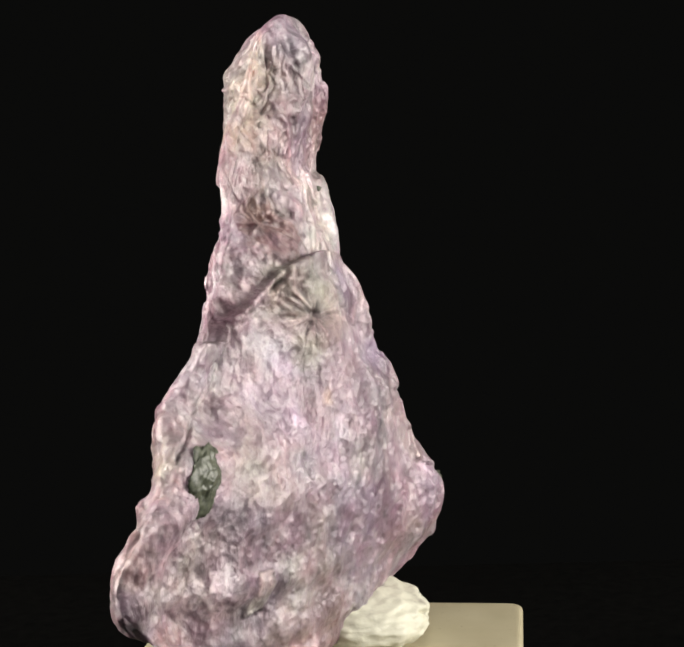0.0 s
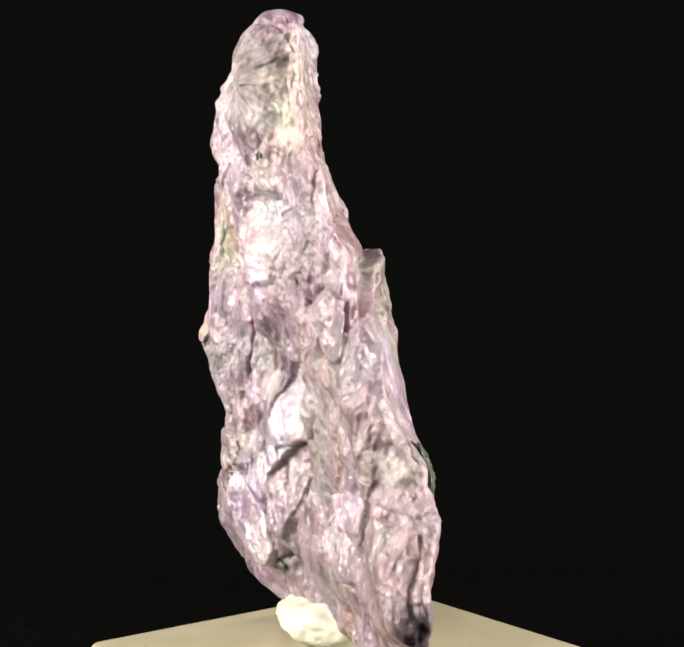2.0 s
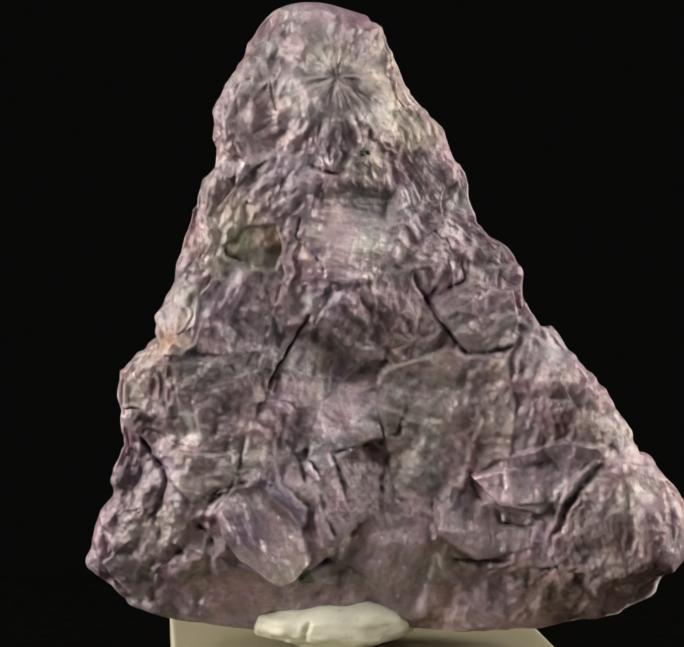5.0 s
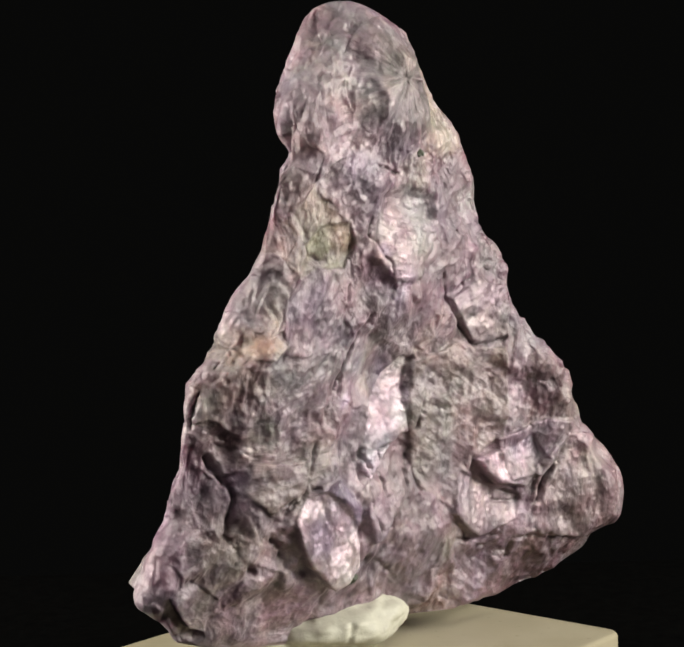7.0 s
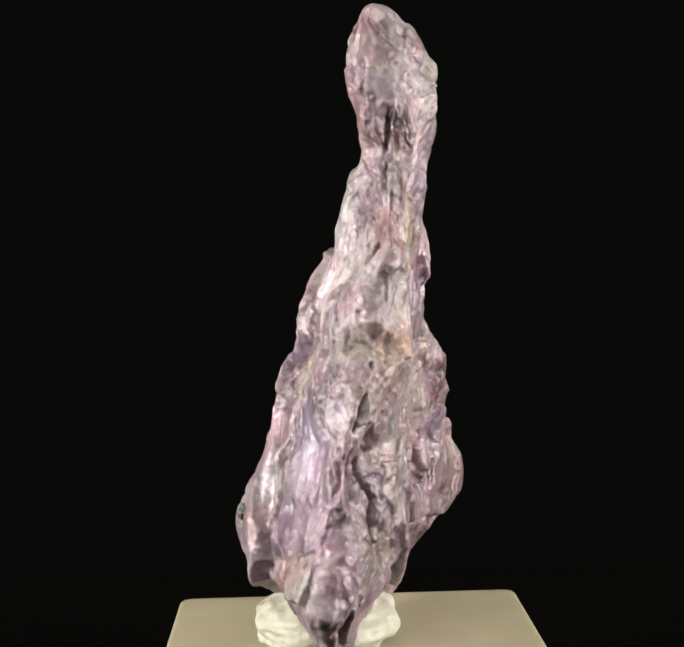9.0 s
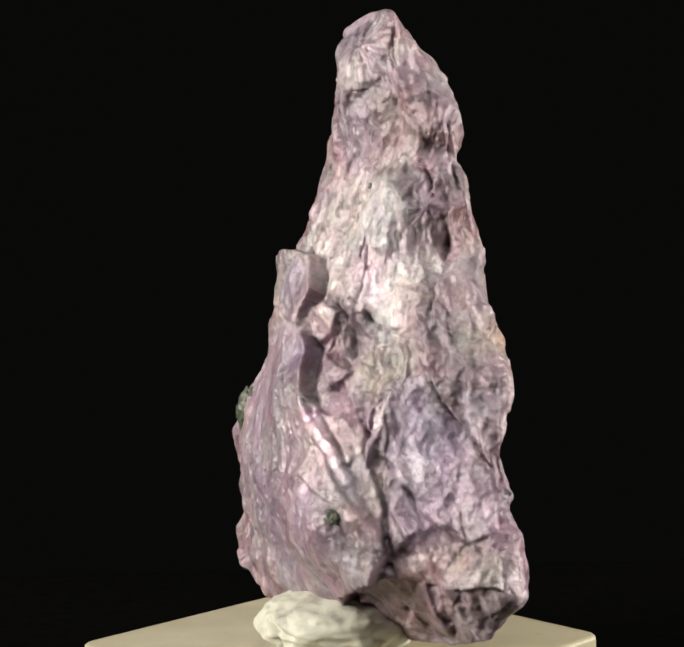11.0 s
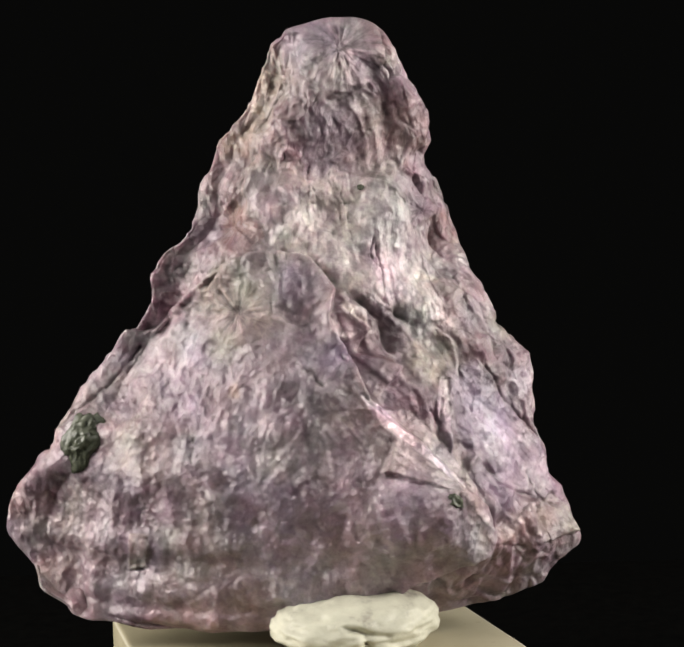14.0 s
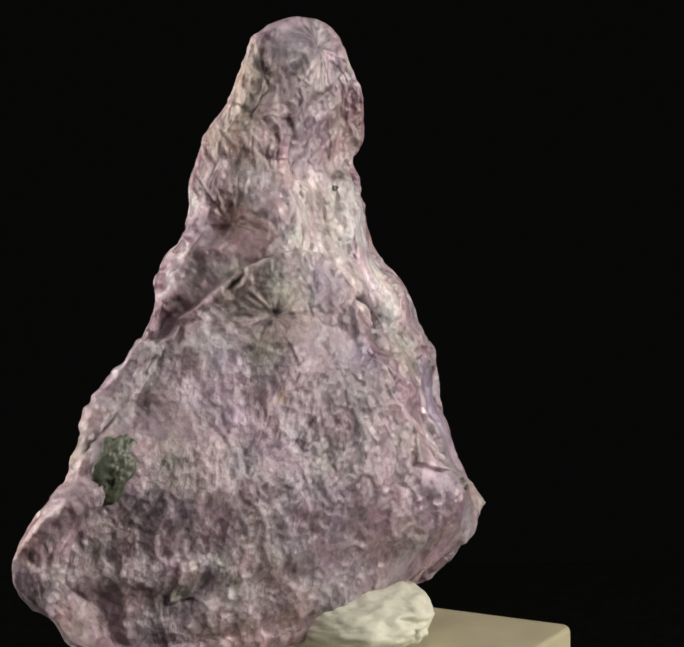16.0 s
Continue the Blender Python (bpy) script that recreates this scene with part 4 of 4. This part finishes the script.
PLATE_NAMES = {"pearl": ("pearly_plate", "silky white and pale lilac cleavage plate"), "lobe": ("overlapping_lobe", "rounded grainy lilac lobe lapping over the slab"),
               "bone": ("fibrous_panel", "bone-white panel of upright cracked fibres"), "plum": ("cleavage_plate", "dark plum striated plate"),
               "rose": ("cleavage_plate", "rosy brown fibrous plate"), "lilac": ("cleavage_plate", "lilac fibrous plate"),
               "stone": ("cleavage_plate", "greyish beige fibrous plate"), "silver": ("pearly_plate", "silvery lilac cleavage plate"),
               "olive": ("cleavage_plate", "dull olive patch of fibres"), "cream": ("cleavage_plate", "creamy tan fibrous flake"),
               "blue": ("cleavage_plate", "bluish grey smooth plate"), "violet": ("cleavage_plate", "violet-grey smooth plate")}
GLOSS = {"pearl": 1.0, "silver": 0.8, "lilac": 0.5, "violet": 0.45, "blue": 0.6, "rose": 0.3, "bone": 0.35, "plum": 0.5}


def fibre_way(p, kind, angle, at):
    """The direction of the fibres at points p."""
    if kind == "radial":
        d = p - at
        return d / (np.linalg.norm(d, axis=1, keepdims=True) + 1e-6)
    return np.repeat(np.array([[math.cos(radians(angle)), 0.0, math.sin(radians(angle))]]), len(p), 0)


def specimen_surface():
    """The shaped surface: loft, normals, final places, colours, fibre coordinates and directions, gloss, plate membership."""
    rng = np.random.default_rng(5)
    LOBE = [x[4] for x in PLATES].index("lobe")
    u, v, z, side = specimen_grid()
    p = np.stack([u, v, z], -1)
    n = grid_normals(p).reshape(-1, 3)
    flat = p.reshape(-1, 3)
    face = side.ravel()
    count = len(flat)
    warp = np.stack([fbm(flat / 5.0, 3, s) for s in (41, 52, 63)], 1)
    bent = flat + 0.9 * warp

    # sheaves: the named ones, and random ones between them
    seeds = list(SHEAVES)
    spare = ["lilac", "stone", "rose", "silver", "lilac", "stone", "plum", "lobe", "lobe", "lilac", "cream"]
    for k in rng.integers(0, count, 260):
        if 9 < flat[k, 2] and min(np.linalg.norm(flat[k] - s[0]) for s in seeds) > 3.4:
            kind = "radial" if rng.random() < 0.04 else "line"
            seeds.append((flat[k] + n[k] * -0.5, kind, rng.normal(80, 40), spare[rng.integers(len(spare))], rng.uniform(0.6, 0.9)))
    first, second, who, other = np.full(count, 1e9), np.full(count, 1e9), np.zeros(count, int), np.zeros(count, int)
    for k, (at, kind, angle, tint, reach) in enumerate(seeds):
        away = bent - at
        d = np.sqrt(np.einsum("ij,ij->i", away, away)) / reach
        near = np.flatnonzero(d < second)
        dn = d[near]
        closer = dn < first[near]
        c, o = near[closer], near[~closer]
        second[c], other[c] = first[c], who[c]
        first[c], who[c] = d[c], k
        second[o], other[o] = d[o], k
    gap = second - first
    fibre, way = np.zeros((count, 3)), np.zeros((count, 3))
    relief = np.zeros(count)
    colours = np.array([TINT[s[3]] for s in seeds])
    for k, (at, kind, angle, tint, reach) in enumerate(seeds):
        mine = who == k
        if mine.any():
            fibre[mine] = fibre_space(flat[mine] + 0.35 * warp[mine], kind, angle, at) + 13.7 * k
            way[mine] = fibre_way(flat[mine], kind, angle, at)
            lean = rng.normal(0, 0.09, 3)
            relief[mine] += np.clip((flat[mine] - at) @ lean, -0.5, 0.5)
    blend = 0.5 + 0.5 * smooth(0, 3.0, gap)
    tint = colours[who] * blend[:, None] + colours[other] * (1 - blend)[:, None]
    keep = np.where(np.arange(len(seeds)) < len(SHEAVES), 0.75, 0.5)[who][:, None]
    tint = keep * tint + (1 - keep) * np.array((0.362, 0.268, 0.312))
    relief *= smooth(0.0, 3.2, gap)
    broad = smooth(0.25, 0.75, np.abs(n[:, 1]))
    gloss = rng.uniform(0.0, 0.35, len(seeds))[who] * smooth(0, 1.5, gap)
    calm = np.ones(count)

    # plates and lobes: steps with crisp rims, each leaning its own way
    member = np.full(count, -1)
    for k, (which, rise, edge, angle, name, lean, outline) in enumerate(PLATES):
        d = polygon_distance((flat + 0.35 * warp)[:, [0, 2]], outline)
        d = np.where(face == which, d, -9.0)
        inner = smooth(-edge * 0.5, edge * 0.5, d)
        reach = 7.0 if name == "lobe" else 4.0
        relief += 0.8 * broad * rise * inner * np.exp(-np.maximum(d, 0) / reach)
        if name == "lobe":
            quiet = smooth(0, 3, d)
            relief *= 1 - 0.6 * quiet
            tint += (0.45 * quiet)[:, None] * (np.array(TINT["lobe"]) - tint)
            relief -= broad * 1.3 * (1 - inner) * np.exp(np.minimum(d, 0) / 3.0) * (d > -8.9)
        else:
            middle = outline.mean(0)
            slope = np.clip((flat[:, 0] - middle[0]) * lean[0] + (flat[:, 2] - middle[1]) * lean[1], -1.3, 1.3)
            relief += broad * inner * (0.75 * slope - 0.5 * relief * (abs(lean[0]) + abs(lean[1]) > 0))
            tint += ((0.8 if name in ("pearl", "bone", "plum") else 0.6) * inner)[:, None] * (np.array(TINT[name]) - tint)
            gloss += (GLOSS.get(name, 0.1) - gloss) * inner
            calm += ((0.35 if GLOSS.get(name, 0) > 0.4 else 0.7) - calm) * inner
            mine = d > 0
            fibre[mine] = fibre_space(flat[mine] + 0.2 * warp[mine], "line", angle, None) + 5.1 * k + 700
            way[mine] = fibre_way(flat[mine], "line", angle, None)
        member = np.where(d > 0, k, member)

    for at, radius, height in SWELLS:
        relief += 0.7 * height * np.exp(-(np.linalg.norm(bent - at, axis=1) / radius) ** 2 * 1.6)

    # cracks: sharp clefts, one lip proud, darkened by earthy filling and painted shade
    wavy = flat + 0.3 * warp + 0.18 * np.stack([fbm(flat / 1.1, 3, s) for s in (5, 6, 7)], 1)
    fitful = np.clip(0.62 + 0.9 * fbm(flat / 2.6, 2, 57), 0.12, 1.15)
    for k, (width, depth, points) in enumerate(CRACKS):
        d = line_distance(wavy, points)
        here = np.flatnonzero(d < 4.0)
        depth = depth * fitful[here]
        dn = d[here]
        a, b = points[0], points[-1]
        across = np.array((b[2] - a[2], 0.0, a[0] - b[0]))
        across /= np.linalg.norm(across) + 1e-9
        lip = np.tanh(((wavy[here] - (a + b) / 2) @ across) / 0.3) * (1 if k % 2 else -1)
        relief[here] -= 0.5 * depth * np.exp(-(dn / (0.6 * width)) ** 2) + 0.10 * depth * np.exp(-dn / 1.4)
        relief[here] += 0.10 * depth * np.clip(lip, -0.4, 1) * np.exp(-dn / 1.0)
        cleft_dark = 0.75 * np.clip(fitful[here], 0, 1) * np.exp(-(dn / (0.55 * width)) ** 2)
        tint[here] += cleft_dark[:, None] * (np.array((0.055, 0.03, 0.032)) - tint[here])
    # colour patches: mineral stains, and shade painted into the hollows
    blotch = flat + 1.1 * warp + 0.35 * np.stack([fbm(flat / 1.3, 3, s) for s in (15, 16, 17)], 1)
    for at, radius, name, amount in STAINS_AND_SHADE:
        away = np.linalg.norm(blotch - at, axis=1) / radius
        w = amount * smooth(1.35, 0.35, away)
        tint += w[:, None] * (np.array(TINT[name]) - tint)

    # suns: rays in relief and colour round a darker heart
    for k, (at, radius, core, ray) in enumerate(STARS):
        away = flat - at
        r = np.linalg.norm(away, axis=1)
        here = np.flatnonzero(r < radius)
        d, r = away[here], r[here]
        unit = d / (r[:, None] + 0.3)
        flat_way = d - (d * n[here]).sum(1)[:, None] * n[here]
        spoke = fbm(unit * 6.0 + np.array((0, 0, 3.1 * k)) + 0.12 * warp[here], 3, 61 + k)
        fade = smooth(1.0, 0.55, r / radius + 0.25 * fbm(unit * 2.0, 2, 66 + k))
        tint[here] += (0.40 * fade)[:, None] * (np.array(TINT[ray]) * 0.9 - tint[here])
        tint[here] *= (1 + 0.42 * fade * spoke)[:, None]
        heart = 0.75 * np.exp(-(r / (0.15 * radius)) ** 2)
        tint[here] += heart[:, None] * (np.array(TINT[core]) - tint[here])
        relief[here] += fade * (0.16 * spoke * smooth(0, 2, r) + 0.08 * np.minimum(r, 3.0)) - 0.35 * np.exp(-(r / (0.12 * radius)) ** 2)
        way[here] = flat_way / (np.linalg.norm(flat_way, axis=1, keepdims=True) + 1e-6)
        fibre[here] = np.concatenate([unit[:, :1] * 9, unit[:, 2:] * 9, r[:, None] * 0.2], 1) + 31.0 * k
        gloss[here] = np.maximum(gloss[here], 0.35 * fade)
        calm[here] *= 1 - 0.6 * fade

    # colour clouds, then grain
    tint *= np.array((0.79, 0.76, 0.765))
    cloud = fbm(flat / 5.0, 5, 21)
    tint *= (1 + 0.27 * cloud)[:, None]
    pink = np.clip(fbm(flat / 4.0, 4, 25), -1, 1)
    tint *= 1 + pink[:, None] * np.array((0.07, -0.07, -0.02))
    dusk = np.clip(1.3 * fbm(bent / 7.0, 4, 29), -1, 1)
    tint *= 1 + dusk[:, None] * np.array((-0.05, -0.06, 0.03))
    quiet = calm * np.where(member == LOBE, 0.55, 0.85) * (0.5 + 0.5 * broad)
    ridge = fbm(flat / np.array((1.4, 1.4, 13.0)), 3, 77)
    relief += 0.4 * (1 - broad) * (1 - np.abs(ridge)) * smooth(12, 20, flat[:, 2])
    creased = bent + 0.25 * bent[:, [2, 0, 0]] * np.array((1.0, 0.0, 0.0))
    relief += 0.30 * fbm(flat / 6.5, 2, 3) + 0.9 * quiet * (0.33 - np.abs(fbm(creased / np.array((7.0, 7.0, 10.0)), 2, 19))) + 0.5 * quiet * (0.4 - np.abs(fbm(creased / np.array((2.6, 2.6, 6.0)), 3, 9)))
    silk = fbm(fibre * 0.8, 3, 15)
    # splinters: terraces drawn out along the fibres
    level = 3.5 * fbm(fibre * 0.4, 2, 45)
    stair = (np.floor(level) + smooth(0.0, 0.22, level - np.floor(level))) / 3.5
    relief += 0.30 * (0.35 + 0.65 * quiet) * np.where(member == LOBE, 0.45, 1.0) * stair
    relief += 0.05 * silk + 0.07 * quiet * fbm(flat / 0.9, 2, 91)
    tint *= (1 + (0.13 + 0.18 * (face > 0) * broad * (flat[:, 2] > 44)) * silk)[:, None]
    bloom = smooth(0.25, 0.85, fbm(bent / 1.7, 3, 33) + 0.35 * silk) * (1 - 0.6 * gloss)
    tint += (0.34 * bloom)[:, None] * (np.array((0.52, 0.47, 0.49)) - tint)
    murk = smooth(0.35, 0.95, fbm(bent / 2.3, 3, 37)) * (1 - gloss)
    tint += (0.22 * murk)[:, None] * (np.array((0.17, 0.09, 0.15)) - tint)

    field = relief.reshape(ROWS, RING)
    field = 0.5 * field + 0.25 * (np.roll(field, 1, 1) + np.roll(field, -1, 1))
    field = 0.5 * field + 0.25 * (np.vstack([field[:1], field[:-1]]) + np.vstack([field[1:], field[-1:]]))
    ring = field.mean(1, keepdims=True)
    fade = smooth(86.1, 83.5, flat[:, 2]).reshape(ROWS, RING)
    relief = (ring + (field - ring) * fade).ravel()
    return flat, n, flat + n * relief[:, None], tint, fibre, way, gloss, member


def surface_piece(name, label, used, quads, w, values, thing, fans=()):
    """One mesh of the surface from the corners that its quads use."""
    look_up = np.zeros(len(w), np.int64)
    look_up[used] = np.arange(len(used))
    corners = np.concatenate([look_up[quads].ravel()] + [look_up[f].ravel() for f in fans])
    sizes = np.concatenate([np.full(len(quads), 4)] + [np.full(len(f), 3) for f in fans])
    me = bpy.data.meshes.new(name)
    me.vertices.add(len(used))
    me.vertices.foreach_set("co", w[used].ravel())
    me.loops.add(len(corners))
    me.loops.foreach_set("vertex_index", corners)
    me.polygons.add(len(sizes))
    me.polygons.foreach_set("loop_start", np.concatenate([[0], np.cumsum(sizes)[:-1]]))
    me.materials.append(MINERAL)
    me.update(calc_edges=True)
    me.polygons.foreach_set("use_smooth", np.ones(len(sizes), bool))
    tint, fibre, way, gloss = values
    me.attributes.new("tint", "FLOAT_COLOR", "POINT").data.foreach_set("color", tint[used].ravel())
    me.attributes.new("fibre", "FLOAT_VECTOR", "POINT").data.foreach_set("vector", fibre[used].ravel())
    me.attributes.new("way", "FLOAT_VECTOR", "POINT").data.foreach_set("vector", way[used].ravel())
    me.attributes.new("gloss", "FLOAT", "POINT").data.foreach_set("value", gloss[used])
    ob = new(name, me)
    ob.parent = thing
    return tagged(ob, label)


def make_specimen():
    flat, n, q, tint, fibre, way, gloss, member = specimen_surface()
    count = len(flat)
    w = to_world(q[:, 0], q[:, 1], q[:, 2])
    w = np.concatenate([w, w[:RING].mean(0)[None], w[-RING:].mean(0)[None]])
    i, j = np.meshgrid(np.arange(ROWS - 1), np.arange(RING), indexing="ij")
    k = (j + 1) % RING
    quads = np.stack([i * RING + j, (i + 1) * RING + j, (i + 1) * RING + k, i * RING + k], -1).reshape(-1, 4)
    owner = member[quads[:, 0]]
    rgba = np.ones((count + 2, 4))
    rgba[:count, :3] = np.clip(tint, 0.01, 0.8)
    rgba[count:, :3] = TINT["lilac"]
    along = to_world(way[:, 0], way[:, 1], way[:, 2]) * 1000
    values = (rgba, np.concatenate([fibre, np.zeros((2, 3))]), np.concatenate([along, [(0, 0, 1), (0, 0, 1)]]), np.concatenate([gloss, [0, 0]]))
    ends = np.arange(RING)
    onward, top = (ends + 1) % RING, (ROWS - 1) * RING
    fans = (np.stack([np.full(RING, count), ends, onward], 1), np.stack([np.full(RING, count + 1), top + onward, top + ends], 1))

    thing = new("mineral_specimen")
    for k in range(-1, len(PLATES)):
        mine = quads[owner == k]
        if not len(mine):
            continue
        if k < 0:
            used = np.unique(np.concatenate([mine.ravel(), fans[0].ravel(), fans[1].ravel()]))
            surface_piece("rock_body", "fibrous lilac and cream rock mass", used, mine, w, values, thing, fans)
        else:
            surface_piece(*PLATE_NAMES[PLATES[k][4]], np.unique(mine), mine, w, values, thing)

    # dark grains set into the surface: place, half-sizes across, up and outwards
    for name, at, size, lean, label in (
            ("green_inclusion", (-35, -5.5, 28.6), (2.8, 4.3, 1.0), -28, "rough blackish green mineral inclusion"),
            ("dark_inclusion", (13.5, 11, 21.2), (1.3, 0.9, 0.5), -25, "small black grain"),
            ("dark_inclusion", (4.5, -4, 62.4), (0.55, 0.4, 0.3), 0, "small black grain"),
            ("dark_inclusion", (-4.5, -13, 66.5), (0.7, 0.55, 0.4), 0, "small black grain"),
            ("dark_inclusion", (4.5, -6.5, 11), (1.2, 0.8, 0.5), 10, "small black grain")):
        at = np.array(at, float)
        near = np.argmin(np.linalg.norm(flat - at, axis=1))
        out = n[near]
        across = np.cross(out, (0, 0, 1.0))
        across /= np.linalg.norm(across)
        up = np.cross(across, out)
        c, s = math.cos(radians(lean)), math.sin(radians(lean))
        across, up = across * c + up * s, up * c - across * s
        bm = bmesh.new()
        bmesh.ops.create_icosphere(bm, subdivisions=5 if size[0] > 2 else 4, radius=1)
        co = np.array([x.co for x in bm.verts])
        edge = 1 + 0.2 * fbm(co * 2.4 + at, 4, 81)
        lump = co * edge[:, None] * np.array(size)
        lump[:, 2] += 0.22 * fbm(co * np.array(size) / 0.45, 3, 83) * np.clip(co[:, 2], 0, 1)
        lump[:, 2] -= (lump[:, 0] ** 2 + lump[:, 1] ** 2) / 26.0
        place = q[near] - out * 0.15 * size[2] + lump[:, :1] * across + lump[:, 1:2] * up + lump[:, 2:] * out
        for x, y in zip(bm.verts, to_world(place[:, 0], place[:, 1], place[:, 2])):
            x.co = y
        bmesh.ops.recalc_face_normals(bm, faces=bm.faces)
        part(name, bm, DARK_GREEN, thing, label)
    return tagged(thing, "lilac fibrous mineral specimen with cream and purple silky sheaves", "mineral specimen")


def make_putty():
    bm = bmesh.new()
    bmesh.ops.create_icosphere(bm, subdivisions=6, radius=1)
    ob = part("putty", bm, PUTTY, None)
    co = np.empty(len(ob.data.vertices) * 3)
    ob.data.vertices.foreach_get("co", co)
    c = co.reshape(-1, 3)
    q = np.sign(c) * np.abs(c) ** 0.96
    uvz = q * np.array([11.6, 9.7, 4.6]) + np.array([0.8, 2.3, 3.6])
    uvz += c * (0.9 * fbm(c * 1.5, 3, 31) + 0.16 * fbm(c * 5, 3, 33))[:, None]
    crease = np.array([(-4.6, 9.5, 9.5), (-4.3, 11, 8.0), (-2.6, 11.8, 6.1), (1.1, 11.8, 4.3), (2.2, 11.6, 1.5)])
    for line, deep in ((crease, 1.1), (np.array([(-7.0, 11.0, 5.6), (-2.6, 11.8, 6.1), (0.5, 11.8, 7.0)]), 0.8), (np.array([(1.1, 11.8, 4.3), (4.5, 11.5, 3.6)]), 0.6), (np.array([(4.0, -8, 9), (5.0, -7, 3)]), 0.7)):
        d = line_distance(uvz + 0.3 * np.stack([fbm(uvz / 1.5, 2, s) for s in (1, 2, 3)], 1), line)
        uvz -= c * (deep * np.exp(-(d / 0.45) ** 2))[:, None]
    uvz[:, 2] = np.maximum(uvz[:, 2], 0.0)
    ob.data.vertices.foreach_set("co", to_world(uvz[:, 0], uvz[:, 1], uvz[:, 2]).ravel())
    ob.data.flip_normals()
    return tagged(ob, "kneaded lump of white mounting putty under the specimen", "putty")


stand = make_stand()
specimen = make_specimen()
putty = make_putty()


def motions():
    for thing in (stand, specimen, putty):
        walk(thing, [(k / 2, pose(0, 0, 0, 0, 0, SPIN * k / 2)) for k in range(33)])


motions()
